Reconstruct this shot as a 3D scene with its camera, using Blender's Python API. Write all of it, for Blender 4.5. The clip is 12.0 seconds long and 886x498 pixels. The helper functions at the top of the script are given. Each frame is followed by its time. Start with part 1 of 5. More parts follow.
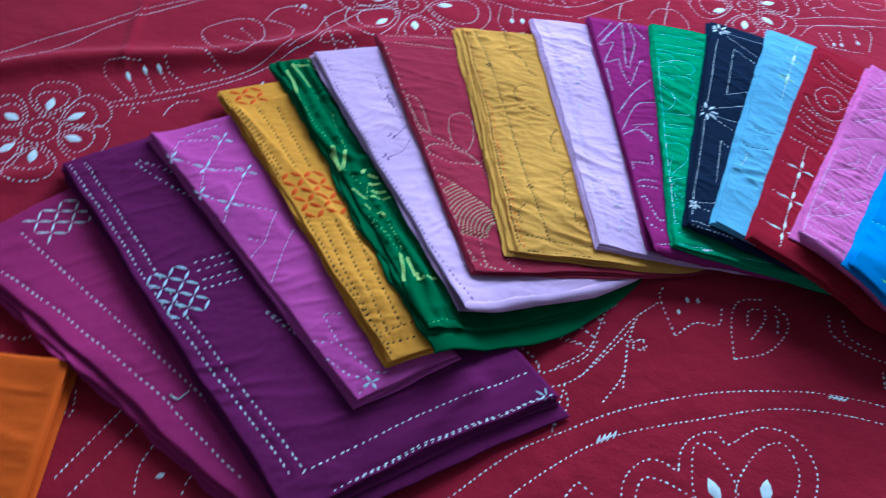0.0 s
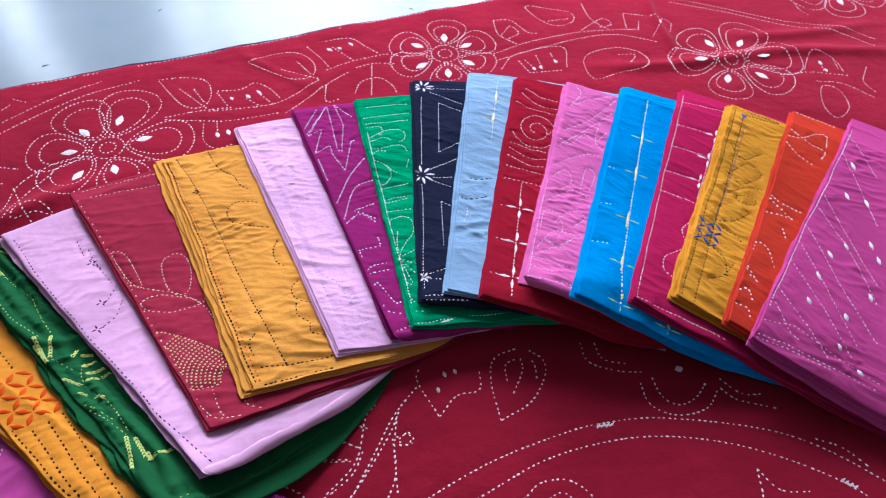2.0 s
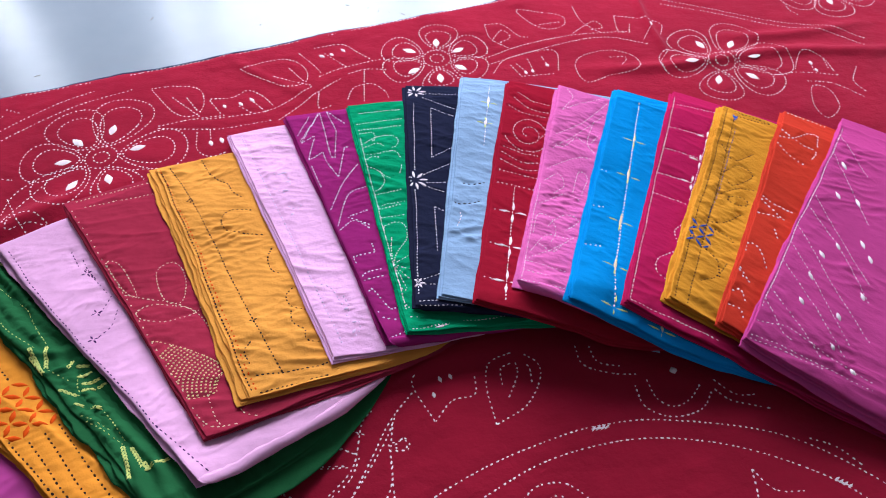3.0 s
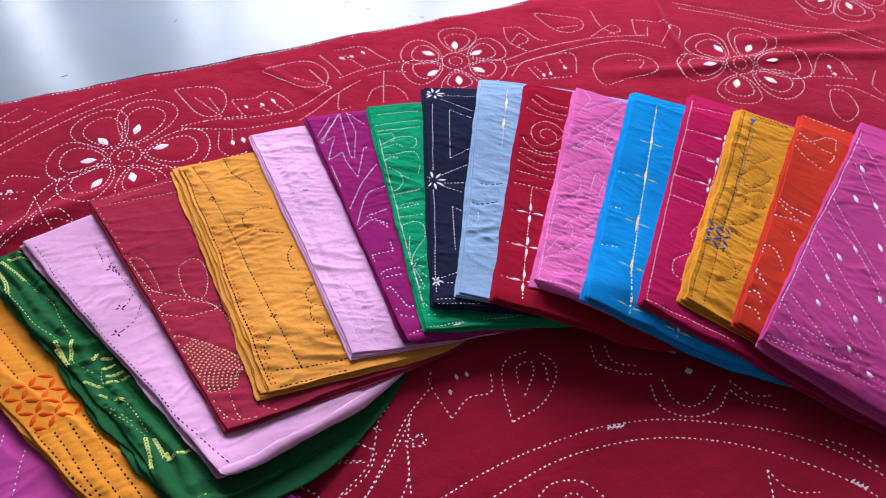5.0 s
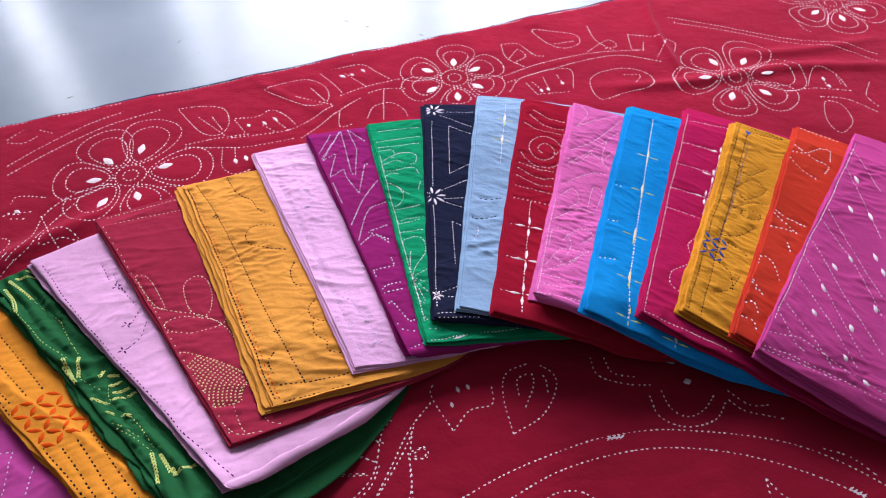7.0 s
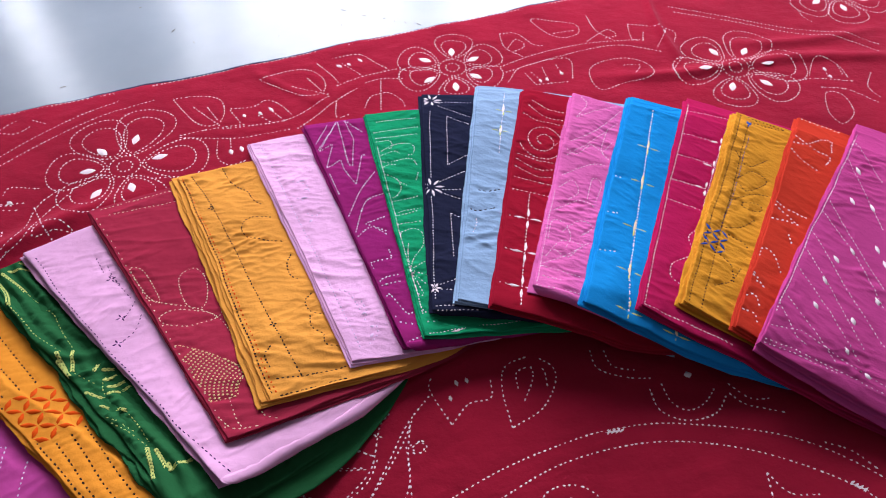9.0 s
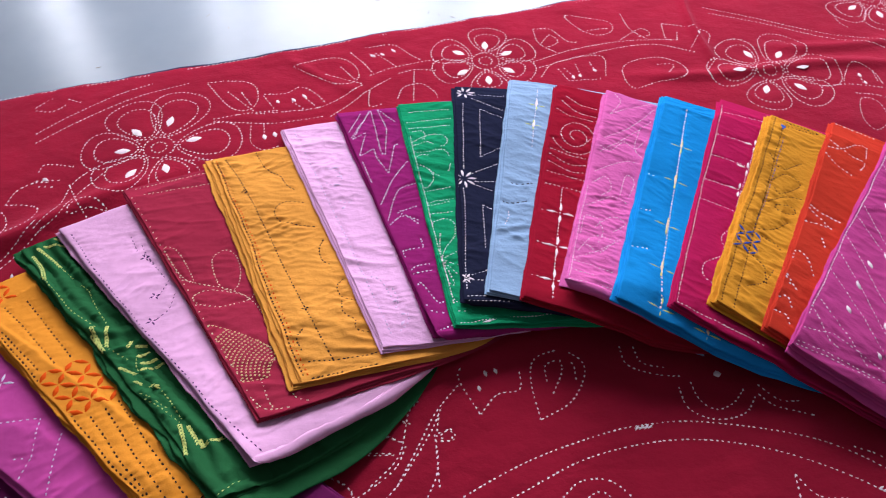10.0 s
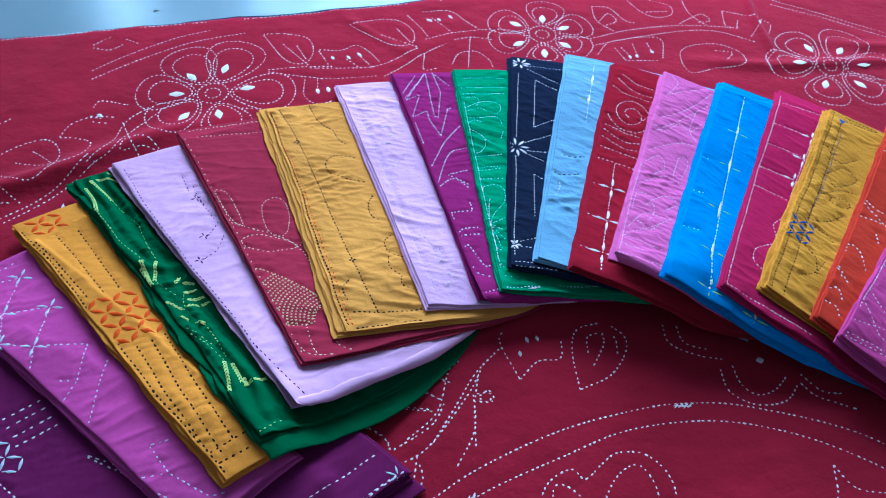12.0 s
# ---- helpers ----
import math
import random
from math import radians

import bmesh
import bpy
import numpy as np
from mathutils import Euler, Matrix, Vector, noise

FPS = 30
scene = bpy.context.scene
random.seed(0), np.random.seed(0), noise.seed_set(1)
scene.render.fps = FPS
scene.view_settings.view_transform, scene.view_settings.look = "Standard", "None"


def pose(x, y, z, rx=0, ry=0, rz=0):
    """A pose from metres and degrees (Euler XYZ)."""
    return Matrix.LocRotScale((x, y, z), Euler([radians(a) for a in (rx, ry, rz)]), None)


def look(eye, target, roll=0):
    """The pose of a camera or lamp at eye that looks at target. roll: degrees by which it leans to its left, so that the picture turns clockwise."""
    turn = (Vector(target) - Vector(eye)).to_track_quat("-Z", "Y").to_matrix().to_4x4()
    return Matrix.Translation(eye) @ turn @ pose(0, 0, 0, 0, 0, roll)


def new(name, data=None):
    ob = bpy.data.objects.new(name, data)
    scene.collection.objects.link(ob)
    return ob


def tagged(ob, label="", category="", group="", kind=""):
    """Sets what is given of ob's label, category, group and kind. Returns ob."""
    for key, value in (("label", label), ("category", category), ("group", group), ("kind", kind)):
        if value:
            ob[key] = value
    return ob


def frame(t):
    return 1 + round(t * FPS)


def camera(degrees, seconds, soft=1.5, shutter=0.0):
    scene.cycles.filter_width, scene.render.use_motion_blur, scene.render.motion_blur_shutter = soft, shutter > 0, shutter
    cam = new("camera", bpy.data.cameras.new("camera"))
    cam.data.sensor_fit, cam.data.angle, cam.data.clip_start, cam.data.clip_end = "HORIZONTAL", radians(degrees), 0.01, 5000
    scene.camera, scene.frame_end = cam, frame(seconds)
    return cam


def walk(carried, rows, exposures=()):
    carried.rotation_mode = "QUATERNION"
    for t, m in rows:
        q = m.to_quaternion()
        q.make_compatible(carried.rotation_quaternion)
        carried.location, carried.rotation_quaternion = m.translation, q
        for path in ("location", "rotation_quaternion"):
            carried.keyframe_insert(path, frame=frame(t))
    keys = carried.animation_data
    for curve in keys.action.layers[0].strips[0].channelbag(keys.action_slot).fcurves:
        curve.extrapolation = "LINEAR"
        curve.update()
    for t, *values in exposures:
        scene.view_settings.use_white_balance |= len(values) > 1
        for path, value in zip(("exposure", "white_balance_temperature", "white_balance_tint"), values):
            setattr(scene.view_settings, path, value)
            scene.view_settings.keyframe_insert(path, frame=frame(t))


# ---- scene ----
cam = camera(61.4, 12.0, soft=1.05, shutter=0.5)
PATH = [
    (0, (0.091, 0.072, 0.636), (0.135, 1.228, -0.996), 8.8),
    (0.5, (0.12, 0.098, 0.662), (0.246, 1.289, -0.94), 6.5),
    (1, (0.178, 0.116, 0.68), (0.393, 1.348, -0.882), 3.1),
    (1.5, (0.227, 0.13, 0.675), (0.555, 1.353, -0.873), 2.8),
    (2, (0.248, 0.133, 0.669), (0.609, 1.343, -0.882), 2.4),
    (2.5, (0.253, 0.135, 0.672), (0.624, 1.341, -0.88), 2.0),
    (4.5, (0.246, 0.124, 0.676), (0.588, 1.363, -0.857), 0.9),
    (5, (0.246, 0.124, 0.677), (0.579, 1.355, -0.864), 1.0),
    (5.5, (0.247, 0.124, 0.677), (0.578, 1.356, -0.863), 0.8),
    (6, (0.247, 0.123, 0.681), (0.577, 1.363, -0.853), 0.4),
    (6.5, (0.245, 0.119, 0.683), (0.58, 1.366, -0.845), 0.7),
    (7, (0.248, 0.117, 0.688), (0.578, 1.375, -0.831), -0.0),
    (9, (0.248, 0.124, 0.682), (0.582, 1.362, -0.853), 0.3),
    (9.5, (0.241, 0.126, 0.678), (0.569, 1.361, -0.861), 0.6),
    (10, (0.222, 0.122, 0.678), (0.53, 1.363, -0.861), 1.5),
    (10.5, (0.205, 0.117, 0.67), (0.503, 1.355, -0.872), 2.8),
    (11, (0.189, 0.116, 0.661), (0.466, 1.337, -0.898), 4.3),
    (11.5, (0.182, 0.114, 0.657), (0.453, 1.329, -0.908), 5.0),
    (12, (0.183, 0.109, 0.658), (0.448, 1.331, -0.903), 4.9),
]
EXPOSURES = [(0.0, -0.03, 3980, -23), (0.6, 0.06, 3750, -23), (1.0, 0.12, 3850, -14), (1.5, 0.1, 5100, 4), (2.0, 0.1, 5650, 12), (2.5, 0.1, 5850, 15), (4.4, -0.02, 6050, 21), (9.5, 0.0, 6250, 21),
             (10.5, 0.0, 6200, 19), (11.0, 0.0, 5550, 9), (11.5, 0.0, 4450, -5), (12.0, 0.0, 4200, -9)]
walk(cam, [(t, look(eye, target, roll)) for t, eye, target, roll in PATH], EXPOSURES)

# ---- light ----
world = bpy.data.worlds.new("sky")
scene.world = world
world.use_nodes = True
wn = world.node_tree.nodes
sky = wn.new("ShaderNodeTexSky")
sky.sky_type, sky.sun_disc, sky.sun_elevation, sky.sun_rotation = "NISHITA", False, radians(40), radians(200)
world.node_tree.links.new(sky.outputs["Color"], wn["Background"].inputs["Color"])
wn["Background"].inputs["Strength"].default_value = 0.12

WIN_X0, WIN_X1, WIN_Z0, WIN_Z1, WALL_Y = -0.7, 1.7, 0.35, 1.95, 2.4


def window_light():
    """Daylight that falls in through the window's opening."""
    lamp = bpy.data.lights.new("window_daylight", "AREA")
    lamp.shape, lamp.size, lamp.size_y = "RECTANGLE", WIN_X1 - WIN_X0 - 0.1, WIN_Z1 - WIN_Z0 - 0.1
    lamp.energy, lamp.color = 194.0, (0.95, 0.98, 1.0)
    ob = new("window_daylight", lamp)
    ob.matrix_world = pose((WIN_X0 + WIN_X1) / 2, WALL_Y + 0.16, (WIN_Z0 + WIN_Z1) / 2, -90, 0, 0)
    return ob


window_light()


# ---- materials ----
def nodes_of(name):
    m = bpy.data.materials.new(name)
    m.use_nodes = True
    nt = m.node_tree
    return m, nt, nt.nodes["Principled BSDF"]


def ramp(nt, src, stops):
    r = nt.nodes.new("ShaderNodeValToRGB")
    el = r.color_ramp.elements
    while len(el) < len(stops):
        el.new(0.5)
    for e, (p, c) in zip(el, stops):
        e.position, e.color = p, (*c, 1)
    nt.links.new(src, r.inputs["Fac"])
    return r.outputs["Color"]


def noise_tex(nt, vec, scale, detail=3.0, rough=0.55):
    n = nt.nodes.new("ShaderNodeTexNoise")
    n.inputs["Scale"].default_value, n.inputs["Detail"].default_value, n.inputs["Roughness"].default_value = scale, detail, rough
    nt.links.new(vec, n.inputs["Vector"])
    return n.outputs["Fac"]


def mapped(nt, scale=(1, 1, 1), turn=0.0):
    c = nt.nodes.new("ShaderNodeTexCoord")
    m = nt.nodes.new("ShaderNodeMapping")
    m.inputs["Scale"].default_value = scale
    m.inputs["Rotation"].default_value = (0, 0, turn)
    nt.links.new(c.outputs["Object"], m.inputs["Vector"])
    return m.outputs["Vector"]


def bump(nt, height, strength, distance, under=None):
    b = nt.nodes.new("ShaderNodeBump")
    b.inputs["Strength"].default_value, b.inputs["Distance"].default_value = strength, distance
    nt.links.new(height, b.inputs["Height"])
    if under:
        nt.links.new(under, b.inputs["Normal"])
    return b.outputs["Normal"]


def cloth(name, rgb, pucker=0.7, sheen=0.12, rough=0.6, along=55.0, glow=None):
    """Thin cotton: plain weave, faint fading, and puckers pulled by the running stitch."""
    m, nt, p = nodes_of(name)
    fade = noise_tex(nt, mapped(nt), 9.0, 4.0)
    col = ramp(nt, fade, [(0.3, [c * 0.86 for c in rgb]), (0.7, [min(1, c * 1.1) for c in rgb])])
    nt.links.new(col, p.inputs["Base Color"])
    p.inputs["Roughness"].default_value = rough
    p.inputs["Specular IOR Level"].default_value = 0.0
    p.inputs["Sheen Weight"].default_value = sheen
    p.inputs["Sheen Roughness"].default_value = 0.4
    p.inputs["Sheen Tint"].default_value = (*(glow or [min(1, 0.02 + c * 1.3) for c in rgb]), 1)
    where = nt.nodes.new("ShaderNodeMapRange")
    where.inputs["From Min"].default_value, where.inputs["From Max"].default_value = 0.42, 0.7
    nt.links.new(noise_tex(nt, mapped(nt, (8, 10, 8), 0.3), 1.0, 2.0), where.inputs["Value"])
    crease = nt.nodes.new("ShaderNodeMath")
    crease.operation = "MULTIPLY"
    nt.links.new(where.outputs["Result"], crease.inputs[0])
    nt.links.new(noise_tex(nt, mapped(nt, (20, along, 20)), 1.0, 2.0), crease.inputs[1])
    n1 = bump(nt, crease.outputs["Value"], min(1.0, pucker * 0.7), 0.005)
    n2 = bump(nt, noise_tex(nt, mapped(nt, (55, 70, 50), 0.5), 1.0, 3.0, 0.6), min(1.0, pucker * 0.5), 0.003, n1)
    n3 = bump(nt, noise_tex(nt, mapped(nt, (900, 1400, 900)), 1.0, 1.0), 0.25, 0.0006, n2)
    nt.links.new(n3, p.inputs["Normal"])
    return m


def thread(name, rgb):
    m, nt, p = nodes_of(name)
    f = noise_tex(nt, mapped(nt), 130.0, 2.0)
    nt.links.new(ramp(nt, f, [(0.3, [c * 0.8 for c in rgb]), (0.7, rgb)]), p.inputs["Base Color"])
    p.inputs["Roughness"].default_value = 0.75
    p.inputs["Specular IOR Level"].default_value = 0.06
    return m


def plaster(name, rgb):
    m, nt, p = nodes_of(name)
    f = noise_tex(nt, mapped(nt), 2.5, 5.0)
    nt.links.new(ramp(nt, f, [(0.3, [c * 0.9 for c in rgb]), (0.7, rgb)]), p.inputs["Base Color"])
    p.inputs["Roughness"].default_value = 0.85
    nt.links.new(bump(nt, noise_tex(nt, mapped(nt), 90.0, 4.0), 0.2, 0.003), p.inputs["Normal"])
    return m


def polished_floor(name):
    m, nt, p = nodes_of(name)
    f = noise_tex(nt, mapped(nt), 3.0, 5.0)
    nt.links.new(ramp(nt, f, [(0.3, (0.2, 0.24, 0.28)), (0.7, (0.27, 0.31, 0.35))]), p.inputs["Base Color"])
    g = noise_tex(nt, mapped(nt), 14.0, 3.0)
    r = nt.nodes.new("ShaderNodeMapRange")
    r.inputs["To Min"].default_value, r.inputs["To Max"].default_value = 0.2, 0.26
    nt.links.new(g, r.inputs["Value"])
    nt.links.new(r.outputs["Result"], p.inputs["Roughness"])
    p.inputs["Specular IOR Level"].default_value = 0.2
    nt.links.new(bump(nt, noise_tex(nt, mapped(nt), 7.0, 3.0), 0.15, 0.004), p.inputs["Normal"])
    return m


# wall and ceiling greys are set by how much fill they should bounce
WALL = plaster("wall_paint", (0.29, 0.295, 0.3))
CEIL = plaster("ceiling_paint", (0.2, 0.2, 0.2))
FLOOR = polished_floor("polished_cement")
FRAME = plaster("window_frame_paint", (0.25, 0.2, 0.16))
WHITE = thread("white_thread", (0.95, 0.82, 0.88))
def curtain_cloth():
    m, nt, p = nodes_of("curtain_cotton")
    f = noise_tex(nt, mapped(nt, (60, 4, 1)), 1.0, 3.0)
    nt.links.new(ramp(nt, f, [(0.3, (0.5, 0.6, 0.68)), (0.7, (0.62, 0.7, 0.76))]), p.inputs["Base Color"])
    p.inputs["Roughness"].default_value = 0.9
    p.inputs["Transmission Weight"].default_value = 0.25
    return m


CURTAIN = curtain_cloth()
RIM = thread("dark_blue_overlock", (0.05, 0.05, 0.11))
QUILT = cloth("maroon_cotton", (0.315, 0.012, 0.033), 1.0, 0.22, along=30.0, glow=(0.9, 0.46, 0.6))


# ---- building helpers ----
def part(name, mesh, material, parent, label="", kind=""):
    ob = new(name, mesh)
    if not mesh.materials:
        mesh.materials.append(material)
    ob.parent = parent
    return tagged(ob, label, kind=kind)


def mesh_of(name, verts, faces, smooth=True):
    me = bpy.data.meshes.new(name)
    me.from_pydata([tuple(v) for v in verts], [], faces)
    me.update()
    if smooth:
        me.polygons.foreach_set("use_smooth", [True] * len(me.polygons))
    return me


def box_mesh(name, x0, x1, y0, y1, z0, z1, edge=0.0):
    bm = bmesh.new()
    bmesh.ops.create_cube(bm, size=1.0, matrix=Matrix.LocRotScale(((x0 + x1) / 2, (y0 + y1) / 2, (z0 + z1) / 2), None, (x1 - x0, y1 - y0, z1 - z0)))
    if edge:
        bmesh.ops.bevel(bm, geom=bm.edges[:], offset=edge, segments=2, affect="EDGES")
    me = bpy.data.meshes.new(name)
    bm.to_mesh(me)
    bm.free()
    return me


def slab(name, x0, x1, y0, y1, z0, z1, material, label, category, edge=0.0):
    ob = new(name, box_mesh(name, x0, x1, y0, y1, z0, z1, edge))
    ob.data.materials.append(material)
    return tagged(ob, label, category, kind="structure")


# ---- room ----
X0, X1, Y0 = -2.2, 2.9, -2.0
slab("floor", X0, X1, Y0, WALL_Y, -0.15, -0.004, FLOOR, "pale polished cement floor with blurred window reflections", "floor")
# unseen ceiling and three walls, added to enclose the scene and bounce fill light
slab("ceiling", X0 - 0.15, X1 + 0.15, Y0 - 0.15, WALL_Y + 0.2, 2.8, 2.95, CEIL, "unseen grey ceiling, added to bounce fill light", "ceiling")
slab("wall_west", X0 - 0.15, X0, Y0, WALL_Y, -0.15, 2.8, WALL, "unseen grey wall, added to bounce fill light", "wall")
slab("wall_east", X1, X1 + 0.15, Y0, WALL_Y, -0.15, 2.8, WALL, "unseen grey wall, added to bounce fill light", "wall")
slab("wall_south", X0 - 0.15, X1 + 0.15, Y0 - 0.15, Y0, -0.15, 2.8, WALL, "unseen grey wall, added to bounce fill light", "wall")


def wall_with_window():
    """The wall with the window: four blocks round one opening, as one mesh."""
    bm = bmesh.new()
    for x0, x1, z0, z1 in ((X0 - 0.15, WIN_X0, -0.15, 2.8), (WIN_X1, X1 + 0.15, -0.15, 2.8), (WIN_X0, WIN_X1, -0.15, WIN_Z0), (WIN_X0, WIN_X1, WIN_Z1, 2.8)):
        bmesh.ops.create_cube(bm, size=1.0, matrix=Matrix.LocRotScale(((x0 + x1) / 2, WALL_Y + 0.1, (z0 + z1) / 2), None, (x1 - x0, 0.2, z1 - z0)))
    me = bpy.data.meshes.new("wall_north")
    bm.to_mesh(me)
    bm.free()
    ob = new("wall_north", me)
    me.materials.append(WALL)
    return tagged(ob, "grey wall with a wide window", "wall", kind="structure")


wall_with_window()


def window_unit():
    ob = tagged(new("window_1"), "wide window with a dark wooden frame and bars", "window", kind="structure")
    y0, y1 = WALL_Y + 0.06, WALL_Y + 0.11
    for x0, x1, z0, z1 in ((WIN_X0, WIN_X1, WIN_Z0, WIN_Z0 + 0.06), (WIN_X0, WIN_X1, WIN_Z1 - 0.06, WIN_Z1), (WIN_X0, WIN_X0 + 0.06, WIN_Z0 + 0.06, WIN_Z1 - 0.06), (WIN_X1 - 0.06, WIN_X1, WIN_Z0 + 0.06, WIN_Z1 - 0.06)):
        part("window_frame", box_mesh("window_frame", x0, x1, y0, y1, z0, z1, 0.004), FRAME, ob)
    for x in (0.1, 0.8, 1.5):
        part("mullion", box_mesh("mullion", x - 0.03, x + 0.03, y0, y1, WIN_Z0 + 0.06, WIN_Z1 - 0.06, 0.004), FRAME, ob)
    return ob


window_unit()


def curtain(x0, x1, folds):
    """A gathered curtain with soft vertical folds, hung inside the window."""
    xs, zs = np.linspace(x0, x1, 70), np.linspace(0.2, WIN_Z1 + 0.05, 10)
    x, z = np.meshgrid(xs, zs)
    y = WALL_Y - 0.06 + 0.025 * np.sin((x - x0) / (x1 - x0) * folds * 2 * np.pi) * (1.1 - 0.3 * z / 1.9)
    verts = np.stack([x, y, z], -1).reshape(-1, 3)
    faces = [(j * 70 + i, j * 70 + i + 1, j * 70 + i + 71, j * 70 + i + 70) for j in range(9) for i in range(69)]
    ob = tagged(new("curtain"), "pale blue gathered cotton curtain at the window", "curtain")
    cloth_part = part("panel", mesh_of("panel", verts, faces), CURTAIN, ob)
    mod = cloth_part.modifiers.new("thickness", "SOLIDIFY")
    mod.thickness = 0.002
    part("rod", box_mesh("rod", x0 - 0.03, x1 + 0.03, WALL_Y - 0.07, WALL_Y - 0.05, WIN_Z1 + 0.05, WIN_Z1 + 0.07, 0.006), FRAME, ob)
    return ob


curtain(-0.85, -0.5, 4)
curtain(-0.4, -0.02, 4)


# ---- height of what lies on the floor ----
CELL, GX0, GY0 = 0.003, -0.75, -0.35
GNX, GNY = 760, 520


def quilt_height(x, y):
    """Soft folds of the bedspread, as long low ridges, and a gentle unevenness."""
    x, y = np.asarray(x, float), np.asarray(y, float)
    z = 0.0012 * np.sin(9.1 * x + 3.0 * y) * np.sin(7.3 * y - 2.2 * x) + 0.0014
    for ax, ay, bx, by, h, w in ((-0.62, 0.62, 0.0, 0.835, 0.012, 0.016), (0.72, 0.925, 1.25, 0.86, 0.0055, 0.011), (-0.55, 0.47, -0.3, 0.55, 0.006, 0.014),
                                 (0.865, 1.13, 0.835, 0.95, 0.007, 0.005), (-0.305, 0.86, -0.285, 0.74, 0.005, 0.004), (0.2, 1.09, 0.3, 0.98, 0.003, 0.008),
                                 (0.94, 0.95, 1.15, 0.93, 0.005, 0.010)):
        dx, dy = bx - ax, by - ay
        n = math.hypot(dx, dy)
        s = ((x - ax) * dx + (y - ay) * dy) / n
        d = ((y - ay) * dx - (x - ax) * dy) / n + 0.008 * np.sin(s * 17.0)
        ends = 1 / (1 + np.exp(-np.clip(s / 0.03, -40, 40))) / (1 + np.exp(np.clip((s - n) / 0.03, -40, 40)))
        z = z + h * np.exp(-((d / w) ** 2)) * ends
    return z


gx, gy = np.meshgrid(GX0 + CELL * np.arange(GNX), GY0 + CELL * np.arange(GNY))
HEIGHT = quilt_height(gx, gy) + 0.004


def blurred(a, cells):
    k = np.exp(-0.5 * (np.arange(-3 * cells, 3 * cells + 1) / cells) ** 2)
    k /= k.sum()
    n = 3 * cells
    for axis in (0, 1):
        pad = [(n, n) if i == axis else (0, 0) for i in (0, 1)]
        p = np.pad(a, pad, mode="edge")
        out = np.zeros_like(a)
        for i, w in enumerate(k):
            out += w * (p[i:i + a.shape[0], :] if axis == 0 else p[:, i:i + a.shape[1]])
        a = out
    return a


def sampled(field, x, y):
    fx = np.clip((np.asarray(x) - GX0) / CELL, 0, GNX - 1.001)
    fy = np.clip((np.asarray(y) - GY0) / CELL, 0, GNY - 1.001)
    i, j = fx.astype(int), fy.astype(int)
    u, v = fx - i, fy - j
    return (field[j, i] * (1 - u) + field[j, i + 1] * u) * (1 - v) + (field[j + 1, i] * (1 - u) + field[j + 1, i + 1] * u) * v


def wave(seed, t, scale):
    """A smooth wavering line of about unit height."""
    r = np.random.RandomState(seed)
    out = 0
    for f, a in ((1, 0.5), (2.3, 0.3), (4.9, 0.2)):
        out = out + a * np.sin(np.asarray(t) * f * scale + r.uniform(0, 6.28))
    return out


CLOTHS = []


